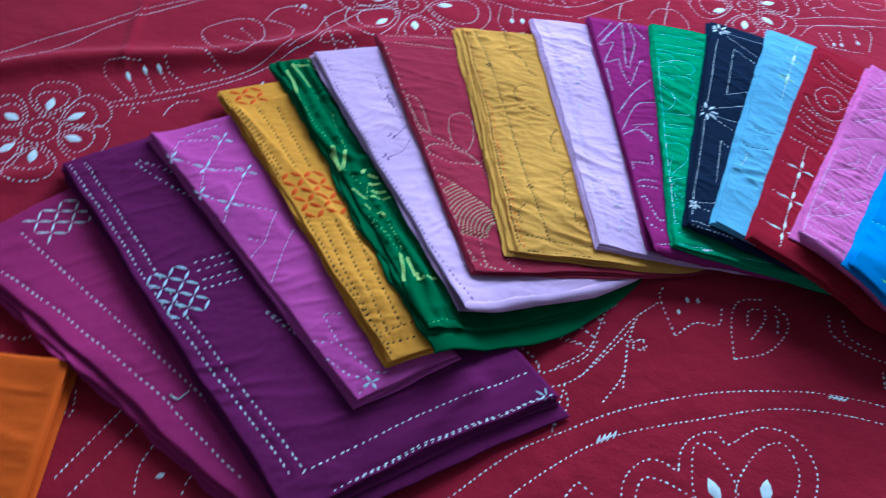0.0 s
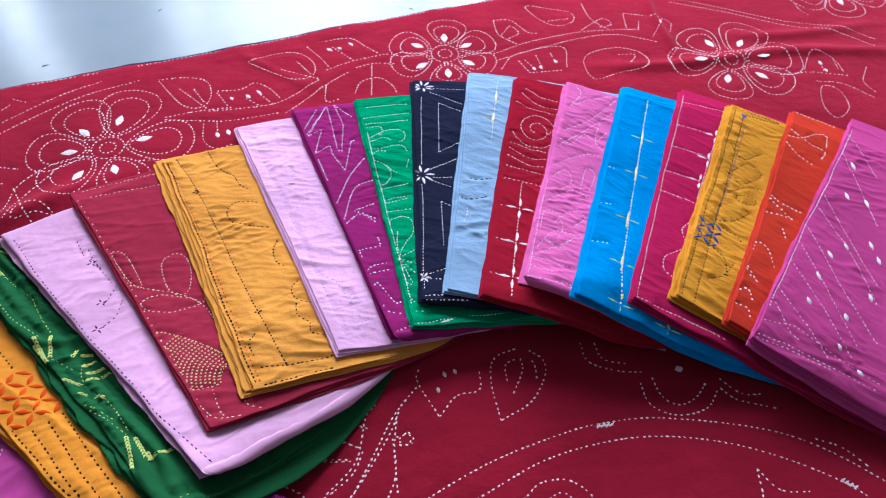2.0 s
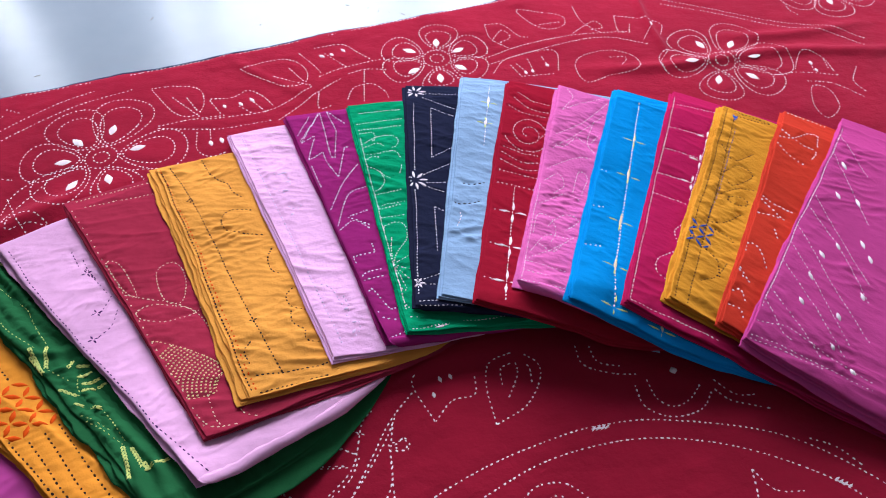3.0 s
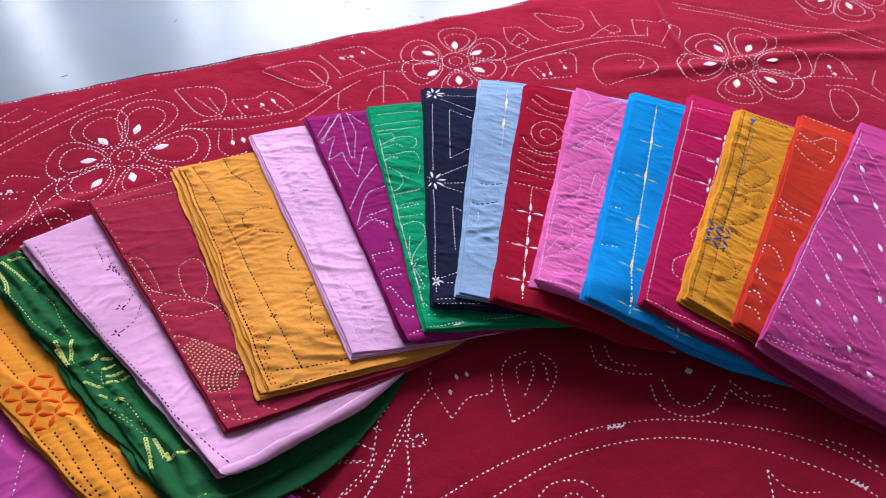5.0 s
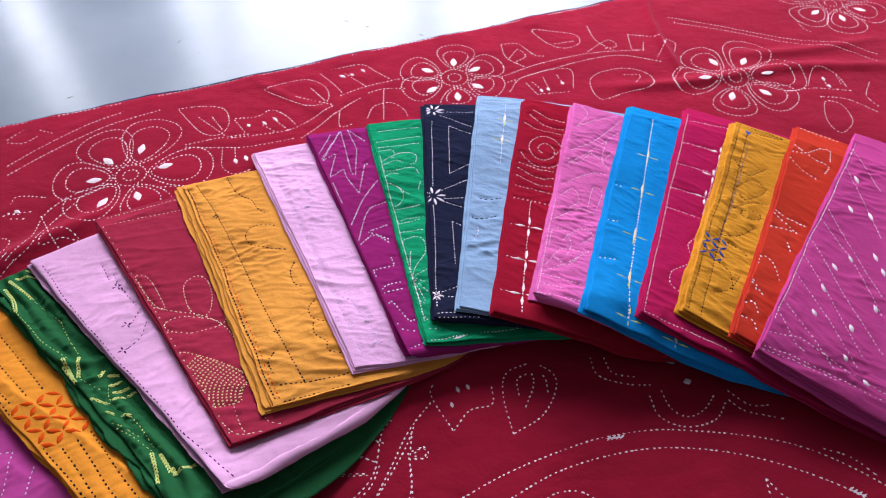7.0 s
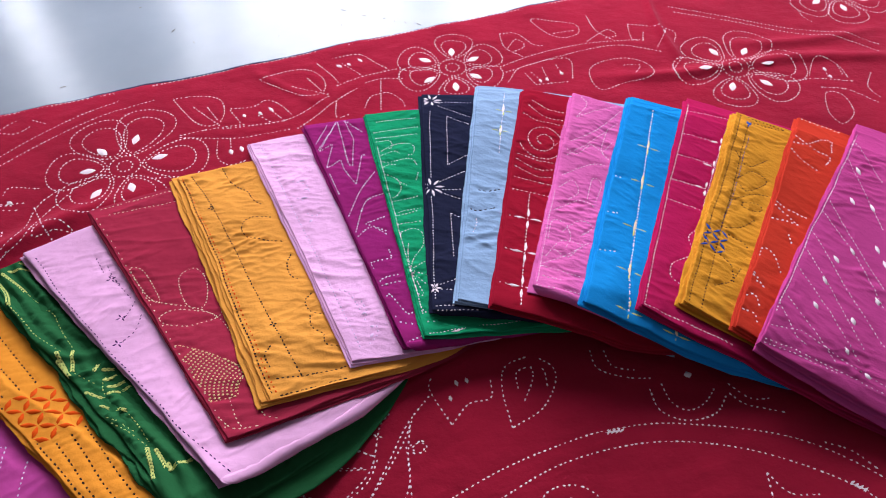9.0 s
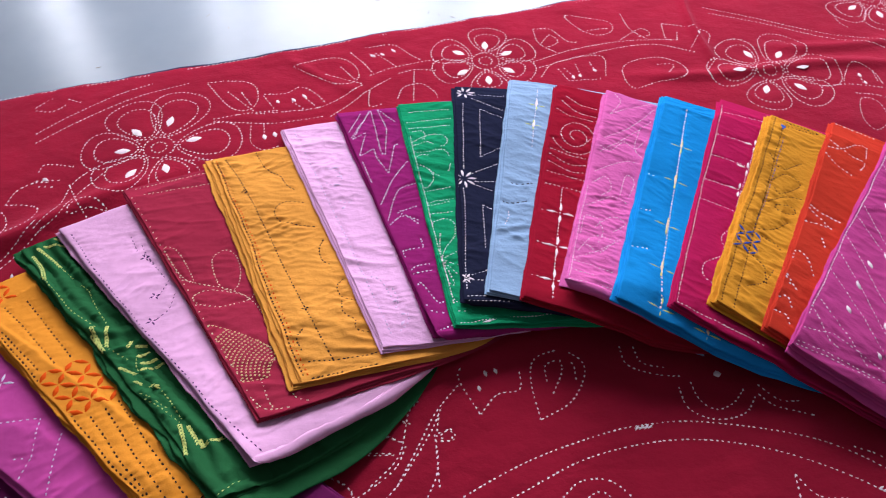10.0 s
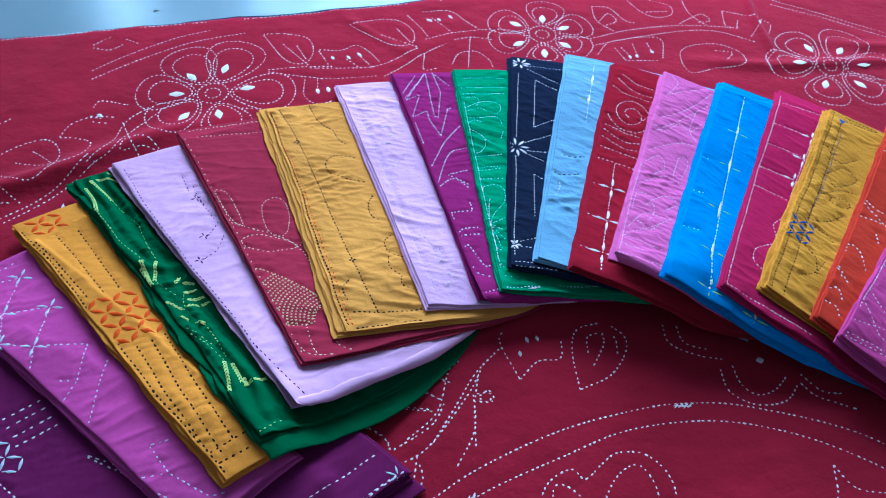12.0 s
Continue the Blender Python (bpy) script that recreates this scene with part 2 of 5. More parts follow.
class Folded:
    """A folded cloth: its near left corner, the way of its long side, its size, and the surface of its top sheet."""

    def __init__(self, label, material, corner, angle, length, width=0.23, skew=-5.0, thick=0.009, layers=3, spill=(0.004, 0.003), wrinkle=0.0016, ruffle=0.0012, roll=False, pleat=0.0, tail=None, bend=0.25, puff=0.0, scale=1.0, category="folded cloth"):
        global HEIGHT
        CLOTHS.append(self)
        self.ruffle, self.pleat, self.roll = ruffle, pleat, roll
        self.tail, self.bend, self.puff = tail or width + 1.0, bend, puff
        self.scale = scale
        self.width, self.length, self.skew = width, length, radians(skew)
        self.ob = tagged(new("folded_cloth"), label, category, group="fan of folded cloths")
        self.turn = radians(angle - 90)
        seed = int(abs(corner[0] * 7919 + corner[1] * 104729) * 10) % 100000
        # what lies below, bridged as a stiff cloth bridges it
        lx, ly = self.to_local(gx - corner[0], gy - corner[1])
        a, b = self.unskew(lx, ly)
        m, sa, sb = 0.012, spill[0], spill[1]
        mask = (a > -m - sa) & (a < width + m) & (b > -m - sb) & (b < length + m)
        inside = (a > 0) & (a < width) & (b > 0) & (b < length)
        outer = (a > -sa) & (a < width) & (b > -sb) & (b < length) & ~inside
        rows, cols = np.where(mask)
        j0, j1, i0, i1 = max(rows.min() - 40, 0), rows.max() + 40, max(cols.min() - 40, 0), cols.max() + 40
        sub = np.where(mask[j0:j1, i0:i1], HEIGHT[j0:j1, i0:i1], 0.0)
        floor0 = HEIGHT[j0:j1, i0:i1]
        for sigma in (16, 14, 9, 4):
            sub = np.maximum(floor0, blurred(np.maximum(sub, floor0), sigma))
        sub = np.maximum(blurred(sub, 3), floor0) + 0.0006
        base = HEIGHT.copy()
        base[j0:j1, i0:i1] = sub
        self.corner = corner
        self.ob.matrix_world = pose(corner[0], corner[1], 0, 0, 0, math.degrees(self.turn))
        t = thick / layers
        for k in range(layers):
            top = k == layers - 1
            out = (layers - 1 - k) / max(1, layers - 1)
            r = np.random.RandomState(seed + k)
            a0, b0 = -spill[0] * out + r.uniform(-0.0016, 0.0016), (0.005 if roll else -spill[1] * out ** 3)
            lo, hi = (k * 0.3, 0.3 + k * 0.7) if roll else (k / layers, (k + 1) / layers)
            self.sheet(base, thick * lo, thick * (hi - lo) * (1.03 if top else 0.82), a0, width + r.uniform(-0.004, 0.004), b0, length + (0 if top else r.uniform(-0.004, 0.003)), seed + 13 * k, wrinkle, material, top)
        low = np.where(outer[j0:j1, i0:i1], sub + thick / layers, HEIGHT[j0:j1, i0:i1])
        ga, gb = np.clip(a[j0:j1, i0:i1], 0.008, width - 0.008), np.clip(b[j0:j1, i0:i1], 0.008, length - 0.008)
        wrinkled, self.Z = self.Z, self.smooth_z
        top_z = self.place(ga, gb)[..., 2] + 0.4 * wrinkle
        self.Z = wrinkled
        HEIGHT[j0:j1, i0:i1] = np.where(inside[j0:j1, i0:i1], top_z, low)
        if roll:
            self.rolled_lip(thick, material)

    def to_local(self, x, y):
        c, s = math.cos(self.turn), math.sin(self.turn)
        return x * c + y * s, -x * s + y * c

    def unskew(self, lx, ly):
        a = lx / math.cos(self.skew)
        return a, ly - a * math.sin(self.skew)

    def skewed(self, a, b):
        return a * math.cos(self.skew), b + a * math.sin(self.skew)

    def sheet(self, base, up, t, a0, a1, b0, b1, seed, wrinkle, material, top):
        """One folded layer: a soft slab with rounded, slightly wavering edges, laid on the base."""
        r = min(t * 0.6, 0.006)
        rim = [0.0, 0.1 * r, 0.35 * r, r]
        A = np.array([a0 + q for q in rim] + (list(np.linspace(a0 + 2 * r, a0 + 0.105, 46)) + list(np.linspace(a0 + 0.12, a1 - 2 * r, 16)) if top and a1 - a0 > 0.14 else list(np.linspace(a0 + 2 * r, a1 - 2 * r, 44 if top else 16))) + [a1 - q for q in rim[::-1]])
        B = np.array([b0 + q for q in rim] + list(np.linspace(b0 + 2.5 * r, b1 - 2.5 * r, 190 if top else 80)) + [b1 - q for q in rim[::-1]])
        a, b = np.meshgrid(A, B)
        fall = np.minimum(np.minimum(a - a0, a1 - a), np.minimum(b - b0, b1 - b)) / r
        lift = np.sqrt(np.clip(1 - (1 - np.clip(fall, 0, 1)) ** 2, 0, 1))
        aw = a + self.ruffle * (wave(seed, b, 21.0) + (0 if top else 0.5 * wave(seed + 7, b, 90.0))) * np.clip(1 - (a - a0) / 0.05, 0, 1)
        bw = b + 0.0022 * wave(seed + 1, a, 24.0) * np.clip(1 - (b - b0) / 0.05, 0, 1) + 0.002 * wave(seed + 2, a, 20.0) * np.clip(1 - (b1 - b) / 0.05, 0, 1)
        bw = bw - self.bend * np.clip(a - 0.09, 0, 1) ** 2 * np.clip(1 - (b - b0) / 0.2, 0, 1)
        x, y = self.skewed(aw, bw)
        c, s = math.cos(self.turn), math.sin(self.turn)
        ground = sampled(base, self.corner[0] + x * c - y * s, self.corner[1] + x * s + y * c)
        # a stack of cloth is stiff: its near end hangs only gently, more so towards the covered corner
        steep = 0.07 + 0.5 * np.clip((A - 0.07) / 0.09, 0, 1)
        for row in range(len(B) - 2, -1, -1):
            if B[row] < 0.16:
                ground[row] = np.maximum(ground[row], ground[row + 1] - steep * (B[row + 1] - B[row]))
        rough = np.zeros_like(a)
        pucker = np.zeros_like(a)
        for row in range(a.shape[0] if top else 0):
            for col in range(a.shape[1]):
                u, w = a[row, col], b[row, col] + 0.25 * a[row, col] * noise.noise((seed % 53, b[row, col] * 9, 1.0))
                where = max(0.0, noise.noise((u * 9 + seed % 31, w * 11, 7.0)) + 0.15)
                crease = math.exp(-7 * abs(noise.noise((u * 10 + seed % 97, w * 46 + u * 12, 0.3)))) - 0.4
                fine = math.exp(-6 * abs(noise.noise((u * 22 + seed % 41, w * 95 - u * 30, 2.3)))) - 0.4
                rough[row, col] = 2.6 * where * crease + 1.9 * max(0.0, noise.noise((u * 14, w * 17 + seed % 37, 3.0)) + 0.08) * fine + 0.5 * noise.noise((u * 16, w * 14 + seed % 89, 4.0))
                pucker[row, col] = math.exp(-5 * abs(noise.noise((u * 45 + seed % 61, w * 130 + u * 40, 5.0)))) - 0.45
                rough[row, col] += 0.8 * pucker[row, col] * max(0.0, noise.noise((u * 12 + seed % 71, w * 13, 6.0)) + 0.2)
        inner = np.clip(fall / 3, 0, 1)
        rough = rough + self.pleat / wrinkle * np.sin(a / 0.017 * 2 * np.pi + 2.5 * wave(seed + 3, b, 14.0)) * (0.6 + 0.4 * wave(seed + 4, b, 25.0))
        sag = 0 if top else 0.35 * t * wave(seed + 5, b, 60.0) * np.clip(1 - (a - a0) / 0.03, 0, 1)
        # a rolled end opens into a loop; a long tail under the next cloths thins out
        tb = t - (t - 0.0014) * np.exp(-((b - b0) / 0.03) ** 2) if self.roll else np.full_like(a, t)
        thin = 1 - 0.88 * np.clip((a - self.tail + 0.08) / 0.08, 0, 1)
        if top:
            ground = ground + self.puff * np.exp(-(np.clip(b - b0 - 0.008, 0, 1) / 0.022) ** 2) * thin
        hold = ground + (up + (t - tb / 2 if top else tb / 2)) * thin + sag
        zt = hold + lift * tb / 2 * thin + (wrinkle * rough * inner if top else 0)
        zb = hold - lift * tb / 2 * thin
        nb, na = a.shape
        verts = np.concatenate([np.stack([x, y, zt], -1).reshape(-1, 3), np.stack([x, y, zb], -1).reshape(-1, 3)])
        n, faces = na * nb, []
        for j in range(nb - 1):
            for i in range(na - 1):
                q = j * na + i
                faces.append((q, q + 1, q + na + 1, q + na))
                faces.append((n + q, n + q + na, n + q + na + 1, n + q + 1))
        ring = [i for i in range(na)] + [j * na + na - 1 for j in range(1, nb)] + [(nb - 1) * na + i for i in range(na - 2, -1, -1)] + [j * na for j in range(nb - 2, 0, -1)]
        for p, q in zip(ring, ring[1:] + ring[:1]):
            faces.append((p, p + n, q + n, q))
        sheet_part = part("top_layer" if top else "layer", mesh_of("layer", verts, faces), material, self.ob)
        if up == 0:
            self.under_near = np.interp(np.linspace(a0, a1, 80), A, zb[4])
            self.under_a = np.linspace(a0, a1, 80)
        if top:
            self.A, self.B, self.X, self.Y, self.Z = A, B, x, y, zt
            self.smooth_z = hold + lift * tb / 2 * thin
            self.pucker, self.inner = pucker, np.clip(fall, 0, 1)
            self.mesh = sheet_part.data

    def rolled_lip(self, thick, material):
        """The rolled fold at the near end: a bent strip that joins the upper and lower sheets and leaves a loop open at the side."""
        A = np.concatenate([np.linspace(-0.001, 0.1, 34), np.linspace(0.11, self.width, 14)])
        top = self.place(A, np.full_like(A, 0.012))
        foot = self.place(A, np.full_like(A, 0.006))
        across = foot[-1] - foot[0]
        across = across / np.linalg.norm(across) * np.array([1, 1, 0])
        ahead = foot - self.place(A, np.full_like(A, 0.016))
        ahead[:, 2] = 0
        ahead /= np.linalg.norm(ahead, axis=1)[:, None]
        half = np.clip((top[:, 2] - np.interp(A, self.under_a, self.under_near)) / 2, 0.002, 0.02) * (1 + 0.08 * wave(int(thick * 1e5), A, 45.0))
        verts, ways = [], np.radians(np.linspace(70, 285, 12))
        for shell in (0.0, 0.0012):
            for q in (ways if shell == 0 else ways[::-1]):
                h = half - shell
                p = foot + ahead * (-np.cos(q) * h * 1.15 - 0.001)[:, None]
                p += across * (0.016 * np.clip((q - 2.0) / 2.6, 0, 1) * (1 - np.clip(A, 0, 1) / self.width))[:, None]
                p[:, 2] = top[:, 2] - half + np.sin(q) * h + 0.0003
                verts.append(p)
        verts = np.stack(verts, 1)
        n, k = verts.shape[:2]
        faces = [(i * k + q, i * k + (q + 1) % k, (i + 1) * k + (q + 1) % k, (i + 1) * k + q) for i in range(n - 1) for q in range(k)]
        half_k = k // 2
        for i in (0, n - 1):
            faces += [(i * k + q, i * k + q + 1, i * k + k - 2 - q, i * k + k - 1 - q) for q in range(half_k - 1)]
        part("rolled_fold", mesh_of("rolled_fold", verts.reshape(-1, 3), faces), material, self.ob)

    def draw_in(self, pts):
        """Puckers the top sheet along stitched lines."""
        a, b = np.meshgrid(self.A, self.B)
        near = np.full(a.shape, 1.0)
        for u, v in np.asarray(pts) * self.scale:
            j0, j1 = np.searchsorted(self.B, (v - 0.02, v + 0.02))
            i0, i1 = np.searchsorted(self.A, (u - 0.02, u + 0.02))
            near[j0:j1, i0:i1] = np.minimum(near[j0:j1, i0:i1], np.hypot(a[j0:j1, i0:i1] - u, b[j0:j1, i0:i1] - v))
        self.Z = self.Z + (0.0009 * self.pucker * np.exp(-((near / 0.009) ** 2)) - 0.0008 * np.exp(-((near / 0.003) ** 2))) * self.inner

    def settle(self):
        n = self.Z.size
        co = np.empty(len(self.mesh.vertices) * 3)
        self.mesh.vertices.foreach_get("co", co)
        co[2:3 * n:3] = self.Z.ravel()
        self.mesh.vertices.foreach_set("co", co)
        self.mesh.update()

    def at(self, a, b):
        """The place of a stitch on the top sheet."""
        return self.place(np.asarray(a, float) * self.scale, np.asarray(b, float) * self.scale)

    def place(self, a, b):
        """The place on the top sheet, in the cloth's own axes."""
        i = np.clip(np.searchsorted(self.A, a) - 1, 0, len(self.A) - 2)
        j = np.clip(np.searchsorted(self.B, b) - 1, 0, len(self.B) - 2)
        u = np.clip((a - self.A[i]) / (self.A[i + 1] - self.A[i]), 0, 1)
        v = np.clip((b - self.B[j]) / (self.B[j + 1] - self.B[j]), 0, 1)
        mix = lambda f: (f[j, i] * (1 - u) + f[j, i + 1] * u) * (1 - v) + (f[j + 1, i] * (1 - u) + f[j + 1, i + 1] * u) * v
        return np.stack([mix(self.X), mix(self.Y), mix(self.Z)], -1)

    def holds(self, a, b):
        a, b = a * self.scale, b * self.scale
        return (a > 0.002) & (a < self.width - 0.002) & (b > 0.002) & (b < self.length - 0.002)


class Spread:
    """The bedspread's surface, for stitches, in world metres."""

    def __init__(self):
        self.groove = np.zeros((GNY, GNX))

    def draw_in(self, pts):
        pts = np.asarray(pts)
        i, j = ((pts[:, 0] - GX0) / CELL).round().astype(int), ((pts[:, 1] - GY0) / CELL).round().astype(int)
        ok = (i > 0) & (i < GNX - 1) & (j > 0) & (j < GNY - 1)
        hit = np.zeros((GNY, GNX))
        hit[j[ok], i[ok]] = 1.0
        self.groove += np.clip(blurred(hit, 1) * 2.4, 0, 1) * 0.0011

    def at(self, a, b):
        return np.stack([np.asarray(a, float), np.asarray(b, float), quilt_height(a, b) + 0.004 - sampled(self.groove, a, b)], -1)

    def holds(self, a, b):
        return b < 1.074 + 0.09 * a - 0.003


# ---- stitches ----
def spindles(surface, p0, p1, width, plump=0.22, shoulder=0.85):
    """Short threads lying on a surface from p0 to p1 (arrays of surface coordinates)."""
    p0, p1 = np.asarray(p0, float), np.asarray(p1, float)
    e0, e1 = surface.at(p0[:, 0], p0[:, 1]), surface.at(p1[:, 0], p1[:, 1])
    mid = (p0 + p1) / 2
    em = surface.at(mid[:, 0], mid[:, 1])
    lift = np.maximum(em[:, 2] - (e0[:, 2] + e1[:, 2]) / 2, 0)
    d = e1 - e0
    d /= np.linalg.norm(d, axis=1)[:, None] + 1e-9
    side = np.stack([-d[:, 1], d[:, 0], np.zeros(len(d))], -1)
    side /= np.linalg.norm(side, axis=1)[:, None] + 1e-9
    w = np.broadcast_to(np.asarray(width, float), (len(d),))[:, None]
    up = np.array([0, 0, 1.0])
    rows = [e0]
    for f, s in ((0.22, shoulder), (0.5, 1.0), (0.78, shoulder)):
        c = e0 + (e1 - e0) * f + up * (lift[:, None] * (1 - abs(2 * f - 1)))
        rows += [c + side * w * 0.5 * s, c + up * w * plump * s, c - side * w * 0.5 * s]
    rows.append(e1)
    verts = np.stack(rows, 1).reshape(-1, 3)
    tmpl = [(0, 2, 1), (0, 3, 2), (1, 2, 5, 4), (2, 3, 6, 5), (4, 5, 8, 7), (5, 6, 9, 8), (7, 8, 10), (8, 9, 10)]
    faces = [tuple(11 * k + v for v in f) for k in range(len(d)) for f in tmpl]
    return verts, faces


def smooth_line(pts, n=10, closed=False):
    """A curve through a few points."""
    P = [np.array(p, float) for p in pts]
    P = [P[-1]] + P + [P[0], P[1]] if closed else [2 * P[0] - P[1]] + P + [2 * P[-1] - P[-2]]
    out = []
    for a, b, c, d in zip(P, P[1:], P[2:], P[3:]):
        for k in range(n):
            t = k / n
            out.append(0.5 * (2 * b + (c - a) * t + (2 * a - 5 * b + 4 * c - d) * t * t + (3 * b - a - 3 * c + d) * t ** 3))
    out.append(P[-2])
    return np.array(out)


def line(*pts):
    return np.array(pts, float)


def ring_line(x, y, r, squash=1.0, turn=0.0, start=0.0, stop=360.0):
    t = np.radians(np.linspace(start, stop, 40))
    u, v = r * np.cos(t), r * squash * np.sin(t)
    c, s = math.cos(radians(turn)), math.sin(radians(turn))
    return np.stack([x + u * c - v * s, y + u * s + v * c], -1)


def petal_line(x0, y0, turn, length, w):
    """A round-ended petal's outline that opens away from (x0, y0)."""
    t = np.linspace(0, 2 * np.pi, 30)
    u, v = length * (0.5 - 0.5 * np.cos(t)) ** 0.9, w * np.sin(t) * (0.85 - 0.25 * np.cos(t))
    c, k = math.cos(radians(turn)), math.sin(radians(turn))
    return np.stack([x0 + u * c - v * k, y0 + u * k + v * c], -1)


def spiral_line(x, y, r, turns, turn=0.0, squash=1.0):
    t = np.linspace(0, 1, int(26 * turns))
    q = np.radians(turn) + t * turns * 2 * np.pi
    return np.stack([x + r * (1 - 0.85 * t) * np.cos(q), y + squash * r * (1 - 0.85 * t) * np.sin(q)], -1)


def running(surface, lines, parent, material=None, pitch=0.0055, duty=0.56, width=0.0013, label="", seed=1):
    """Running stitch along some lines, as one mesh."""
    rnd = np.random.RandomState(seed)
    s0, s1 = [], []
    for ln in lines:
        ln = np.asarray(ln, float)
        step = np.hypot(*np.diff(ln, axis=0).T)
        dist = np.concatenate([[0], np.cumsum(step)])
        n = int(dist[-1] / pitch)
        if n < 1:
            continue
        st = (np.arange(n) + rnd.uniform(-0.13, 0.13, n)) * dist[-1] / n
        st = np.clip(st, 0, dist[-1])
        en = np.clip(st + pitch * duty * rnd.uniform(0.8, 1.2, n), 0, dist[-1])
        f = lambda q: np.stack([np.interp(q, dist, ln[:, 0]), np.interp(q, dist, ln[:, 1])], -1)
        off = rnd.uniform(-0.0003, 0.0003, (n, 2))
        s0.append(f(st) + off), s1.append(f(en) - off)
    s0, s1 = np.concatenate(s0), np.concatenate(s1)
    ok = surface.holds(s0[:, 0], s0[:, 1]) & surface.holds(s1[:, 0], s1[:, 1]) & (np.hypot(*(s1 - s0).T) > 0.0006)
    s0, s1 = s0[ok], s1[ok]
    surface.draw_in((s0 + s1) / 2)
    v, f = spindles(surface, s0, s1, width * rnd.uniform(0.85, 1.2, len(s0)))
    return part("running_stitch", mesh_of("running_stitch", v, f), material or WHITE, parent, label, kind="stuff")


def satin(surface, bars, parent, material=None, name="satin_stitch", label="", plump=0.28):
    """Thick single stitches (x0, y0, x1, y1, width), each a part of its own."""
    for x0, y0, x1, y1, w in bars:
        v, f = spindles(surface, np.array([(x0, y0)]), np.array([(x1, y1)]), w, plump, 0.62)
        part(name, mesh_of(name, v, f), material or WHITE, parent, label)


def star(surface, x, y, r, w, parent, material=None, points=4, turn=0.0, inner=0.12, squash=1.0):
    bars = []
    for k in range(points):
        c, s = math.cos(radians(turn) + 2 * math.pi * k / points), math.sin(radians(turn) + 2 * math.pi * k / points)
        bars.append((x + r * inner * c, y + r * inner * s, x + r * c, y + r * s * squash, w))
    return satin(surface, bars, parent, material, "star_stitch")


# ---- bedspread ----
def far_edge(x):
    return 1.074 + 0.09 * x


def bedspread():
    ob = tagged(new("bedspread"), "maroon cotton bedspread with white running-stitch flowers, spread on the floor", "bedspread")
    xs = np.concatenate([np.arange(-1.3, -0.6, 0.012), np.arange(-0.6, 1.3, 0.0045), np.arange(1.3, 1.86, 0.012)])
    vs = np.concatenate([np.linspace(0, 0.4, 40), np.linspace(0.403, 0.985, 200), [0.992, 0.996, 0.9985, 1.0]])
    x, v = np.meshgrid(xs, vs)
    far = far_edge(x) + 0.003 * wave(5, x, 18.0)
    y = -0.5 + (far + 0.5) * v
    drop = np.clip((1 - v) * 1.5 / 0.006, 0, 1)
    z = quilt_height(x, y) + 0.004 * np.sqrt(drop) + np.where(v > 0.98, 0.0012 * wave(9, x, 40.0), 0)
    z = np.maximum(z, 0.0002 + 0.003 * np.sqrt(drop))
    nb, na = x.shape
    verts = np.stack([x, y, z], -1).reshape(-1, 3)
    faces = [(j * na + i, j * na + i + 1, (j + 1) * na + i + 1, (j + 1) * na + i) for j in range(nb - 1) for i in range(na - 1)]
    top = [(nb - 1) * na + i for i in range(na)]
    extra = [(a[0], a[1], -0.003) for a in (verts[t] for t in top)]
    n = len(verts)
    faces += [(top[i], top[i + 1], n + i + 1, n + i) for i in range(na - 1)]
    part("sheet", mesh_of("sheet", np.concatenate([verts, extra]), faces), QUILT, ob)
    # the dark overlocked rim along the far edge
    rim, n, k = [], len(xs), 6
    for x in xs:
        y = far_edge(x) + 0.003 * float(wave(5, x, 18.0))
        for q in range(k):
            t = 2 * math.pi * q / k
            rim.append((x, y + 0.0005 + 0.0024 * math.cos(t), 0.0005 + 0.0022 * math.sin(t) + 0.0012 * float(wave(9, x, 40.0))))
    loops = [(i * k + q, i * k + (q + 1) % k, (i + 1) * k + (q + 1) % k, (i + 1) * k + q) for i in range(n - 1) for q in range(k)]
    part("overlocked_rim", mesh_of("overlocked_rim", rim, loops), RIM, ob, "dark blue overlocked rim")
    return ob


SPREAD = Spread()
spread = bedspread()


def quilt_flower(x, y, petals):
    """A stitched flower: for each petal its way, its outer radius, and the way and distance of its white seed."""
    lines = []
    for way, far, seed_way, seed_far in petals:
        c, s = math.cos(radians(way)), math.sin(radians(way))
        lines.append(petal_line(x + 0.022 * c, y + 0.022 * s, way, far - 0.022, 0.4 * far))
        lines.append(petal_line(x + 0.026 * c, y + 0.026 * s, way, far - 0.042, 0.26 * far))
        c, s = math.cos(radians(seed_way)), math.sin(radians(seed_way))
        satin(SPREAD, [(x + (seed_far - 0.0105) * c, y + (seed_far - 0.0105) * s, x + (seed_far + 0.0105) * c, y + (seed_far + 0.0105) * s, 0.0105)], spread, WHITE, "satin_petal", "white satin-stitched petal", 0.14)
    return lines + [ring_line(x, y, 0.02), ring_line(x, y, 0.01)]


lines = []
lines += quilt_flower(0.031, 0.911, ((117, 0.106, 130, 0.045), (70, 0.114, 74, 0.051), (-2, 0.107, 8, 0.045), (174, 0.098, 179, 0.046), (-138, 0.096, -127, 0.056), (-72, 0.09, -78, 0.045)))
lines += quilt_flower(0.499, 1.006, ((146, 0.084, 143, 0.044), (73, 0.083, 77, 0.037), (16, 0.081, 18, 0.037), (-36, 0.077, -46, 0.04), (-98, 0.078, -99, 0.046), (-168, 0.083, -153, 0.045)))
lines += quilt_flower(0.903, 0.896, ((114, 0.09, 104, 0.046), (47, 0.103, 45, 0.048), (-8, 0.108, -3, 0.052), (-54, 0.096, -57, 0.05), (-118, 0.088, -123, 0.045), (170, 0.092, 171, 0.046)))
lines += quilt_flower(1.165, 1.045, [(q, 0.09, q, 0.046) for q in (20, 80, 140, 205, -100, -40)])
